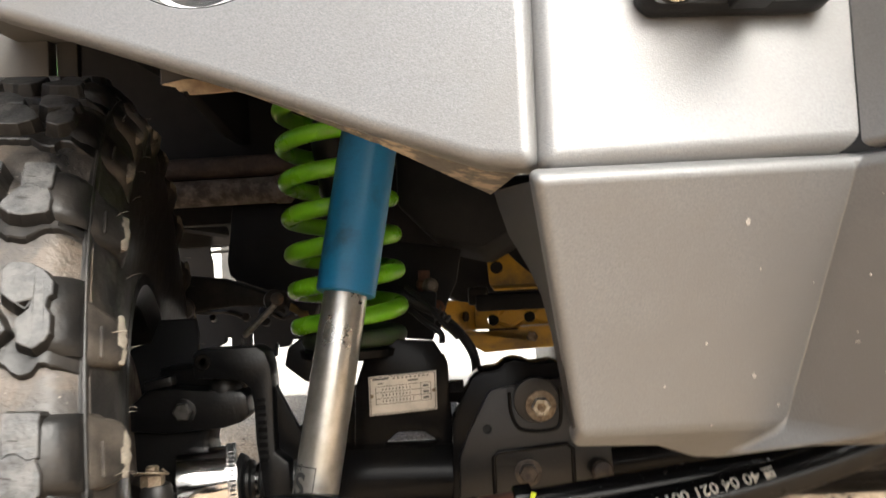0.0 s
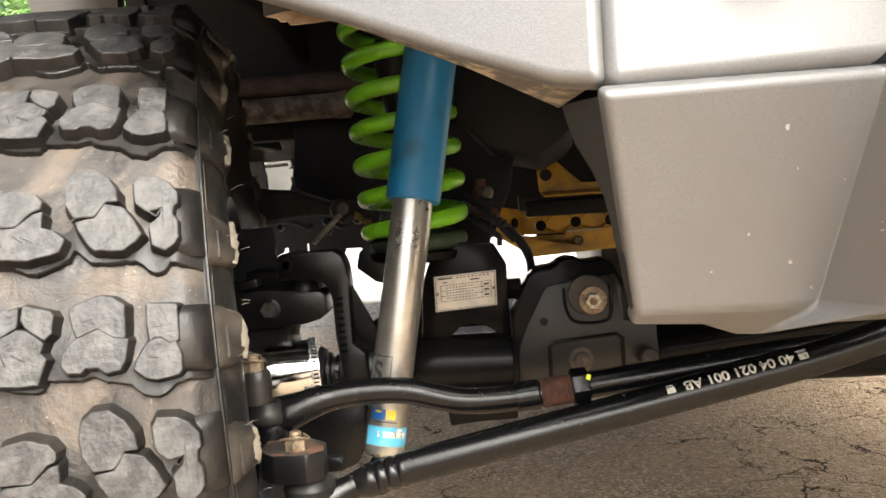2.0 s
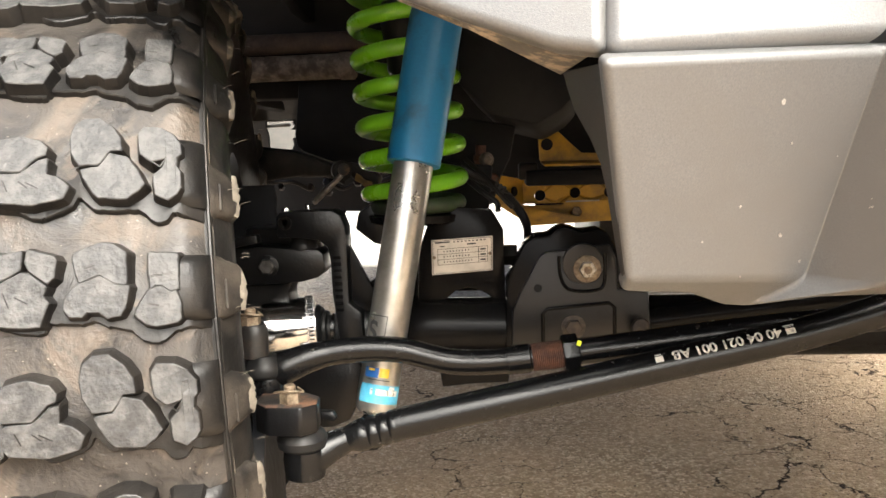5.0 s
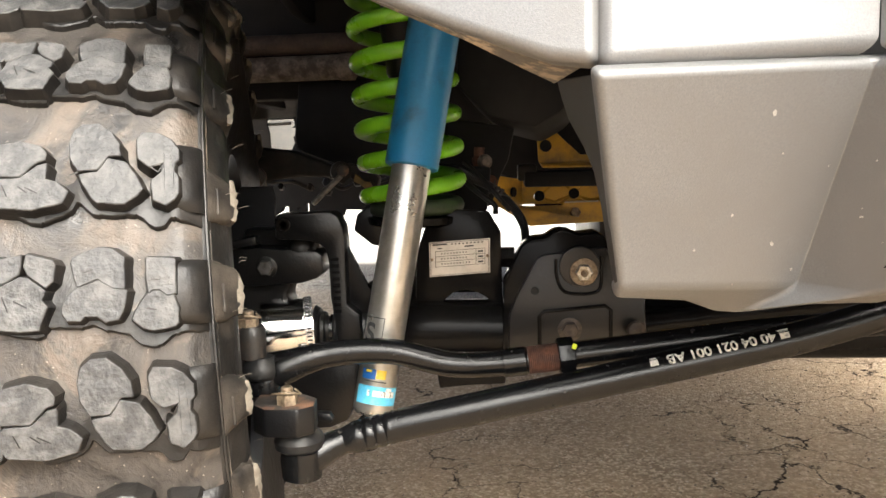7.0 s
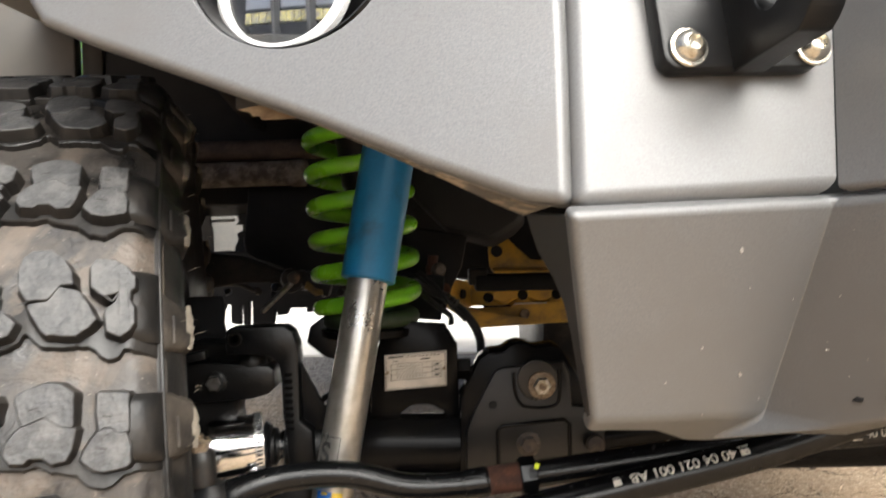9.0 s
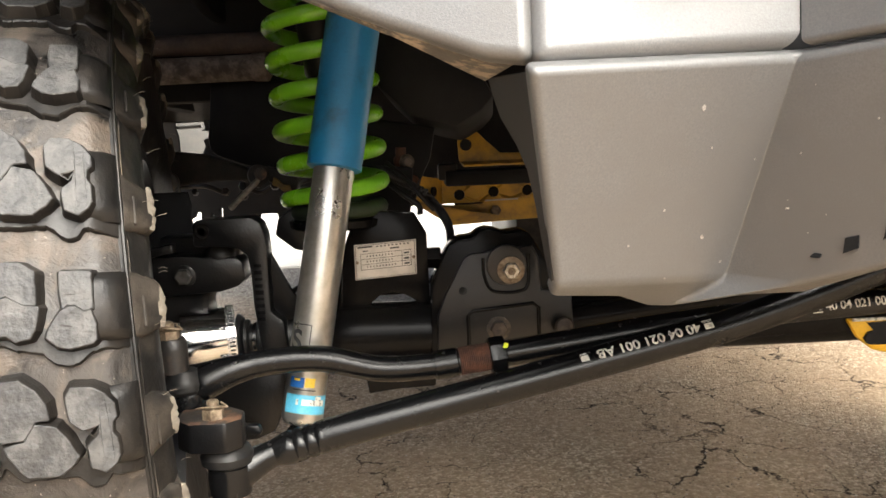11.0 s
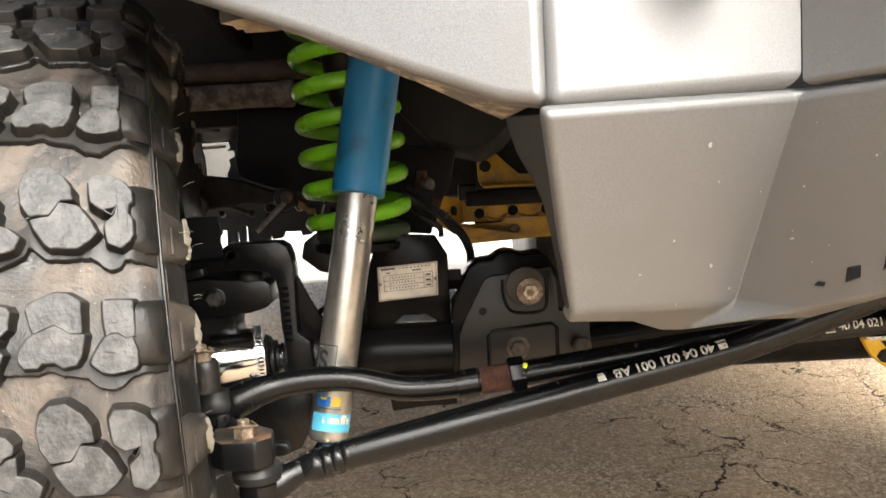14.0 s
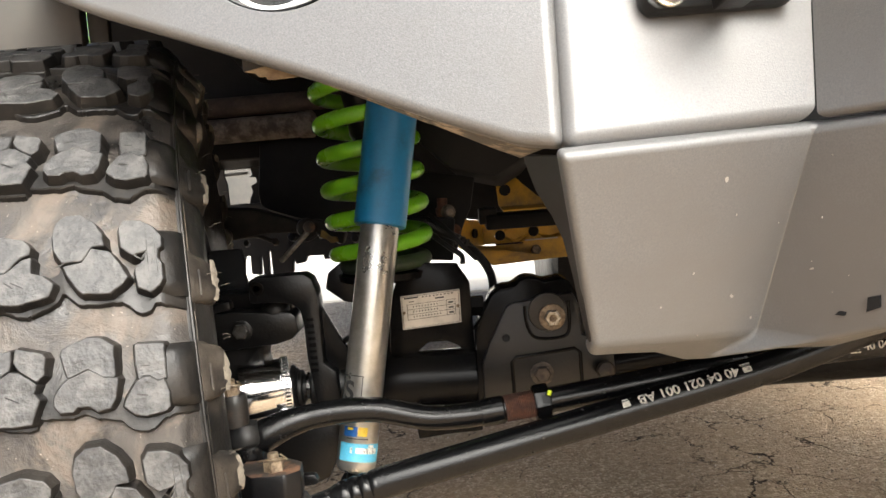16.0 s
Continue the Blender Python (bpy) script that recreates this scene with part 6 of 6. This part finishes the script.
def build_frame():
    f = thing("chassis_frame", (0.45, 2.0, 0.75), "dirty dark chassis rails and crossmembers", "chassis")
    part("rail", box((0.045, 2.35, 0.86), (0.085, 2.0, 0.14), (-2.0, 0, 0), 0.008), RUSTY_BROWN, f)
    horn = [(-0.024, 1.15, 0.906), (0.123, 1.15, 0.819), (0.145, 1.15, 0.778), (0.125, 1.15, 0.757), (0.088, 1.15, 0.736), (0.021, 1.15, 0.754), (-0.026, 1.15, 0.80)]
    part("rail_horn", slab(horn, (0.02, 0.22, -0.02), 0.008, 2), DARK, f, "dusty black front rail horn")
    part("rail", box((0.86, 1.95, 0.90), (0.085, 2.8, 0.14), (-2.0, 0, 0), 0.008), RUSTY_BROWN, f)
    part("cross_tube", rod((-0.75, 1.36, 0.888), (-0.02, 1.34, 0.892), 0.017, 18), BROWN_TUBE, f, "brown rusty tube")
    part("cross_tube", lathe((-0.75, 1.35, 0.846), (1, 0, 0.01), [(0, 0.018), (0.001, 0.0215), (0.515, 0.0215), (0.52, 0.024), (0.54, 0.024), (0.545, 0.018)], 24), PALE_RUST, f, "dusty rusty cross tube")
    # flat dark plates for shaded masses behind, with one ragged opening and a notched lower edge
    low = [(-0.758, 0.508), (-0.694, 0.503), (-0.636, 0.517), (-0.616, 0.532), (-0.602, 0.538), (-0.598, 0.553), (-0.582, 0.553), (-0.583, 0.500), (-0.556, 0.495), (-0.554, 0.548), (-0.548, 0.549), (-0.547, 0.492), (-0.532, 0.491), (-0.530, 0.562), (-0.522, 0.563), (-0.521, 0.493),
           (-0.462, 0.495), (-0.458, 0.531), (-0.454, 0.534), (-0.451, 0.519), (-0.423, 0.523), (-0.416, 0.541), (-0.368, 0.54), (-0.367, 0.527), (-0.34, 0.528), (-0.336, 0.539), (-0.294, 0.542), (-0.21, 0.545), (-0.10, 0.56), (-0.10, 0.70), (-0.60, 0.705), (-0.76, 0.705)]
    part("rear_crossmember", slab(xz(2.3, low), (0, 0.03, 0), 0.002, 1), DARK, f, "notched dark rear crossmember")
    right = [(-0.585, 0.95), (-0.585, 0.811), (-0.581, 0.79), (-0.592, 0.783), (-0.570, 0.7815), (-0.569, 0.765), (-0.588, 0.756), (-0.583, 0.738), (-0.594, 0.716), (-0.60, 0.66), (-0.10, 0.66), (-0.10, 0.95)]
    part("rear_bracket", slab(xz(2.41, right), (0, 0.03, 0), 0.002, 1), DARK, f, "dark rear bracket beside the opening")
    # black in place of shade round the opening; the lintel slopes away from light
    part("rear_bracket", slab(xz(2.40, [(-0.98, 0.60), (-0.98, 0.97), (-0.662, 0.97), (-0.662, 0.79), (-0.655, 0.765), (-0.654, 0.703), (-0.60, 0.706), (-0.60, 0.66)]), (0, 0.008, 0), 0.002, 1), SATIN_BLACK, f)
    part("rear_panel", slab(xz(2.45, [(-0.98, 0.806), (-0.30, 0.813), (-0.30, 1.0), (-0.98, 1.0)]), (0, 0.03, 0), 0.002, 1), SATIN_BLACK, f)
    part("rear_lintel", slab([(-0.76, 2.385, 0.8085), (-0.50, 2.385, 0.8125), (-0.50, 1.98, 1.0), (-0.76, 1.98, 1.0)], (0, 0.012, 0.006), 0.002, 1), SATIN_BLACK, f, "black panel over the opening, sloped and coloured as shade")
    part("hanger_bar", box((-0.632, 2.425, 0.7955), (0.072, 0.012, 0.009), (0, -2, 0), 0.002), FLARE, f, "grey bar across the opening")
    # suspension link plate and the dusty arm under it
    plate = [(-0.317, 0.776), (-0.322, 0.739), (-0.319, 0.717), (-0.308, 0.708), (-0.269, 0.693), (-0.23, 0.681), (-0.191, 0.671), (-0.12, 0.655), (-0.12, 0.828), (-0.311, 0.831)]
    part("link_plate", slab(xz(1.37, plate), (0, 0.014, 0), 0.004, 2), DARK, f, "tapered black link plate")
    arm = [(-0.46, 0.724), (-0.403, 0.722), (-0.32, 0.712), (-0.263, 0.691), (-0.22, 0.674), (-0.225, 0.664), (-0.303, 0.668), (-0.383, 0.658), (-0.46, 0.655)]
    part("radius_arm", slab(xz(1.33, arm), (0, 0.035, 0), 0.007, 3), ARM_DUST, f, "dusty brown-black radius arm")
    part("arm_bush", lathe((-0.378, 1.325, 0.668), (0, -1, 0), [(0, 0.016), (0.004, 0.0175), (0.016, 0.0170), (0.019, 0.010), (0.024, 0.0095), (0.025, 0.006)], 20), RUST_TOP, f, "rusty arm bush")
    part("arm_bush", lathe((-0.395, 1.328, 0.690), (0, -1, 0), [(0, 0.012), (0.010, 0.012), (0.012, 0.008)], 16), BLACK_CAST, f)
    part("link_rod", rod((-0.2185, 1.25, 0.6700), (-0.2660, 1.245, 0.6250), 0.0046, 14), ROD_DULL, f, "short dull steel link")
    part("link_eye", lathe((-0.222, 1.265, 0.676), (0.3, -1, 0), [(-0.012, 0.012), (-0.010, 0.0165), (0.010, 0.0165), (0.012, 0.012), (0.012, 0.008)], 24), ARM_DUST, f, "link eye with a worn bush")
    part("eye_bush", lathe((-0.216, 1.252, 0.678), (0.3, -1, 0), [(0, 0.010), (0.004, 0.0095), (0.005, 0.005)], 18), RUST_TOP, f)
    part("eye_bracket", slab(xz(1.262, [(-0.214, 0.690), (-0.176, 0.682), (-0.158, 0.664), (-0.164, 0.644), (-0.182, 0.652), (-0.206, 0.664)]), (0, 0.03, 0), 0.004, 2), ARM_DUST, f)
    part("grimy_bracket", slab(xz(1.256, [(-0.197, 0.672), (-0.190, 0.668), (-0.183, 0.660), (-0.172, 0.658), (-0.170, 0.650), (-0.182, 0.648), (-0.190, 0.655), (-0.200, 0.660)]), (0, 0.004, 0), 0.001, 1), YELLOW_DIRTY, f, "small grimy yellow tab")
    # pipes and bolts that catch a little light among the dark masses
    rng = random.Random(12)
    for k in range(7):
        x, z = -0.37 + 0.033 * k + rng.uniform(-0.008, 0.008), 0.640 + rng.uniform(-0.012, 0.012)
        part("bolt_head", hexagon((x, 1.45 + 0.06 * (k % 3), z), (rng.uniform(-0.4, 0.4), -1, 0.2), rng.uniform(0.010, 0.016), 0.02), rng.choice((BLACK_CAST, ARM_DUST, RUSTY_BROWN)), f)
    for k in range(4):
        a = Vector((-0.46 + 0.07 * k, 1.62, 0.655 + rng.uniform(-0.02, 0.01)))
        pipe = spline([a, a + Vector((0.03, 0.01, rng.uniform(-0.02, 0.0))), a + Vector((0.07, 0.0, rng.uniform(-0.02, 0.01))), a + Vector((0.10, 0.02, -0.02))], 6)
        part("pipe", sweep(pipe, 0.0045, 8), BOOT, f)
    part("backing_plate", slab(xz(1.12, [(-0.40, 0.66), (-0.296, 0.66), (-0.292, 0.640), (-0.294, 0.622), (-0.290, 0.606), (-0.293, 0.580), (-0.304, 0.550), (-0.325, 0.535), (-0.40, 0.513)]), (0, 0.01, 0), 0.002), DARK, f)
    # two flat dark fills added to close the bright view above the crossmember
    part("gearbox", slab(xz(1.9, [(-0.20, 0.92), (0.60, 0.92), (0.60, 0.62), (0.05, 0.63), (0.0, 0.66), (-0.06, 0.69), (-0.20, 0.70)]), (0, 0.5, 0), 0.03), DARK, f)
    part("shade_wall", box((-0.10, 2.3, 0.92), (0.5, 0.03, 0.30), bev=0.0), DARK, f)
    # chassis end bracket and bushes seen right of the spring
    part("bush", lathe((0.008, 1.22, 0.688), (0.2, -1, 0), [(0, 0.009), (0.002, 0.0115), (0.03, 0.0115), (0.032, 0.009), (0.04, 0.006)], 24), PALE_RUST, f, "rust-dusted bush")
    part("stub", lathe((0.003, 1.20, 0.668), (0.06, 0, 1), [(0, 0.006), (0.002, 0.0085), (0.016, 0.0085), (0.018, 0.0105), (0.026, 0.0105), (0.028, 0.008), (0.042, 0.008)], 20), RUST, f, "rusty stub beside the spring")
    part("bush_plate", slab(xz(1.24, [(-0.06, 0.76), (0.06, 0.74), (0.05, 0.690), (0.035, 0.66), (0.022, 0.618), (-0.025, 0.612), (-0.045, 0.65), (-0.07, 0.69)]), (0, 0.02, 0), 0.004), DARK, f)
    # dark fill added where daylight would show behind the spring
    part("spring_backing", box((-0.030, 1.175, 0.652), (0.10, 0.02, 0.066), (0, 6, 0), 0.004), DARK, f, "dark block added behind the spring to close a bright gap")
    part("bush", lathe((0.020, 1.225, 0.655), (0.1, -1, 0.1), [(0, 0.008), (0.002, 0.0105), (0.02, 0.0105), (0.022, 0.008)], 20), RUST, f, "rusty bush")


def holed_plate(x0, x1, z0, z1, y, t, holes):
    """A plate in the xz plane with round holes (x, z, radius), each cut out of its own stretch."""
    holes = sorted(holes)
    cuts = [x0] + [(a[0] + b[0]) / 2 for a, b in zip(holes, holes[1:])] + [x1]
    bm = bmesh.new()
    for (hx, hz, r), a, b in zip(holes, cuts, cuts[1:]):
        corners = [math.atan2(z - hz, x - hx) for x in (a, b) for z in (z0, z1)]
        angs = sorted([2 * math.pi * k / 20 - math.pi for k in range(20)] + corners)
        inner, outer = [], []
        for q in angs:
            c, d = math.cos(q), math.sin(q)
            reach = min(((b if c > 0 else a) - hx) / c if abs(c) > 1e-9 else 9, ((z1 if d > 0 else z0) - hz) / d if abs(d) > 1e-9 else 9)
            inner.append(bm.verts.new((hx + r * c, y, hz + r * d)))
            outer.append(bm.verts.new((hx + reach * c, y, hz + reach * d)))
        n = len(angs)
        for k in range(n):
            bm.faces.new((inner[k], inner[(k + 1) % n], outer[(k + 1) % n], outer[k]))
    bmesh.ops.remove_doubles(bm, verts=bm.verts, dist=1e-5)
    bmesh.ops.recalc_face_normals(bm, faces=bm.faces)
    bmesh.ops.solidify(bm, geom=bm.faces[:], thickness=t)
    return bm


def build_crossmember():
    c = thing("yellow_crossmember", (0.2, 1.75, 0.54), "yellow painted steel gearbox crossmember with punched holes", "crossmember")
    part("front_web", holed_plate(0.081, 0.62, 0.5885, 0.641, 1.700, 0.006, [(0.117, 0.6055, 0.0115), (0.190, 0.6095, 0.0115), (0.262, 0.610, 0.0115), (0.34, 0.612, 0.0115)]), YELLOW, c)
    part("top_flange", slab([(0.081, 1.700, 0.640), (0.62, 1.700, 0.643), (0.62, 1.80, 0.646), (0.10, 1.80, 0.643)], (0, 0, 0.005), 0.001, 1), YELLOW_DIRTY, c)
    # end of the channel, folded towards the front
    end = part("end_web", slab([(0.0165, 1.58, 0.656), (0.0803, 1.699, 0.640), (0.0803, 1.699, 0.587), (0.034, 1.62, 0.588), (0.0137, 1.58, 0.606)], (0.003, 0.005, 0), 0.001, 1), YELLOW, c, "folded yellow end plate")
    part("slot", lathe((0.0600, 1.655, 0.617), (0.85, -0.47, 0), [(0, 0.010), (0.005, 0.010), (0.0052, 0.008), (0.003, 0.006)], 16), DARK, end)
    lip = [(0.0183, 0.6005), (0.098, 0.5845), (0.165, 0.5855), (0.168, 0.594), (0.62, 0.602), (0.62, 0.560), (0.243, 0.549), (0.097, 0.542)]
    part("lower_lip", slab([(x, 1.69 if x > 0.09 else 1.58, z) for x, z in lip], (0, 0.006, 0), 0.0015, 1), YELLOW, c)
    # pale strip painted in place of light showing through the slit
    part("slit_light", box((0.205, 1.689, 0.5925), (0.07, 0.004, 0.003), (0, -1, 0), 0), CHIP_AND_SLIT, c, "pale strip coloured as light through the slit")
    part("lip_bolt", hexagon((0.192, 1.690, 0.568), (0, -1, 0.3), 0.020, 0.010), NUT, c)
    # dark sheet added so the holes look shaded instead of bright
    part("hole_backing", box((0.36, 1.78, 0.612), (0.50, 0.006, 0.075), bev=0), DARK, c, "dark sheet added behind the holes, coloured as the shade inside")
    u = thing("yellow_mount", (0.14, 1.40, 0.67), "yellow painted steel mount bracket with a slotted hole", "bracket")
    part("web", slab(xz(1.400, [(0.101, 0.726), (0.133, 0.735), (0.152, 0.716), (0.176, 0.694), (0.30, 0.690), (0.30, 0.678), (0.106, 0.678), (0.103, 0.685)]), (0, 0.006, 0), 0.0015), YELLOW, u)
    part("lip", slab([(0.106, 1.400, 0.677), (0.30, 1.400, 0.677), (0.30, 1.375, 0.672), (0.11, 1.375, 0.672)], (0, 0, 0.004), 0.001), YELLOW, u)
    part("slot", lathe((0.116, 1.402, 0.710), (0, -1, 0), [(0, 0.0105), (0.003, 0.0105), (0.0032, 0.009), (0.0026, 0.006)], 16), DARK, u)
    part("block", box((0.085, 1.48, 0.662), (0.035, 0.05, 0.03), bev=0.004), BOOT, u, "grey rubber block")
    part("rubber_pad", box((0.20, 1.50, 0.650), (0.24, 0.10, 0.028), bev=0.004), DARK, u)


def build_guard():
    g = thing("differential_guard", (0.66, 0.99, 0.41), "bright yellow guard with black marks under the differential", "guard")
    part("lower_plate", slab(xz(0.985, [(0.580, 0.463), (0.594, 0.438), (0.615, 0.421), (0.66, 0.409), (0.80, 0.405), (0.80, 0.458)]), (0, 0.012, 0), 0.004), YELLOW_BRIGHT, g)
    part("upper_plate", slab(xz(1.02, [(0.600, 0.469), (0.80, 0.469), (0.80, 0.60), (0.645, 0.58), (0.61, 0.52)]), (0, 0.012, 0), 0.004), YELLOW_BRIGHT, g)
    part("black_mark", slab(xz(0.9835, [(0.605, 0.458), (0.632, 0.459), (0.640, 0.452), (0.633, 0.446), (0.641, 0.436), (0.634, 0.428), (0.618, 0.428), (0.606, 0.430), (0.600, 0.438), (0.606, 0.446), (0.614, 0.448)]), (0, 0.002, 0), 0), DARK, g, "black paint smear")
    part("pivot_hole", lathe((0.611, 0.9834, 0.438), (0, -1, 0), [(0, 0.009), (0.0026, 0.009), (0.0028, 0.007), (0.0022, 0.005)], 20), DARK, g)
    # white colour stands in for the shining line along the guard's top
    part("bright_strip", box((0.69, 0.982, 0.463), (0.21, 0.004, 0.004), bev=0.001), WHITE_INK_AND_GLINT, g, "white strip painted as the shining line above the guard")


def build_hoses():
    h = thing("brake_hose", (0.07, 1.1, 0.58), "black corrugated hose looping down behind the spring seat", "hose")
    pts = spline([(-0.020, 1.12, 0.678), (0.004, 1.10, 0.664), (0.030, 1.095, 0.650), (0.055, 1.10, 0.624), (0.069, 1.11, 0.5985), (0.0715, 1.11, 0.575), (0.067, 1.11, 0.552), (0.056, 1.11, 0.532), (0.040, 1.11, 0.515)], 24)
    part("corrugated_sleeve", sweep(pts, [0.0056 + 0.0011 * (k % 2) for k in range(len(pts))], 12), BOOT, h)
    part("cable", sweep(spline([(-0.015, 1.115, 0.690), (0.006, 1.10, 0.672), (0.022, 1.09, 0.655), (0.034, 1.085, 0.640), (0.050, 1.09, 0.622)], 8), 0.0035, 10), BOOT, h)
    part("cable", sweep(spline([(-0.02, 1.11, 0.668), (0.008, 1.09, 0.645), (0.028, 1.085, 0.630), (0.030, 1.08, 0.618)], 8), 0.004, 10), BOOT, h)
    for k in range(3):
        part("tie_tail", sweep([Vector((0.026 + 0.006 * k, 1.089, 0.652 - 0.004 * k)), Vector((0.030 + 0.010 * k, 1.080, 0.664 - 0.012 * k))], 0.0009, 6), BLACK_INK, h)
        part("cable_tie", lathe((0.024 + 0.006 * k, 1.095, 0.653 - 0.004 * k), (0.8, 0, -0.5), [(0, 0.0065), (0.001, 0.008), (0.003, 0.008), (0.004, 0.0065)], 12), BLACK_INK, h)
    w = thing("speed_sensor_wire", (-0.13, 1.05, 0.53), "thin black wire across the yoke", "wire")
    part("wire", sweep(spline([(-0.16, 1.06, 0.515), (-0.125, 1.05, 0.535), (-0.09, 1.06, 0.55)], 6), 0.004, 8), BOOT, w)


build_ground()
build_distance()
build_tree(-5.0, 9.3, 3.9, 4)
build_grit()
build_tree(-6.9, 10.2, 3.6, 9)
build_wheel(build_body())
build_bumper()
build_fog_light()
build_tow_mount()
build_shock()
build_spring()
build_axle()
build_knuckle()
build_tie_rod()
build_drag_link()
build_frame()
build_crossmember()
build_guard()
build_hoses()
# the yard lies a little above the zero of height
for ob in bpy.data.objects:
    if ob.parent is None and ob.name.split(".")[0] in ("ground", "pavement", "loose_grit", "far_backdrop", "tree", "bush"):
        ob.location.z += 0.036
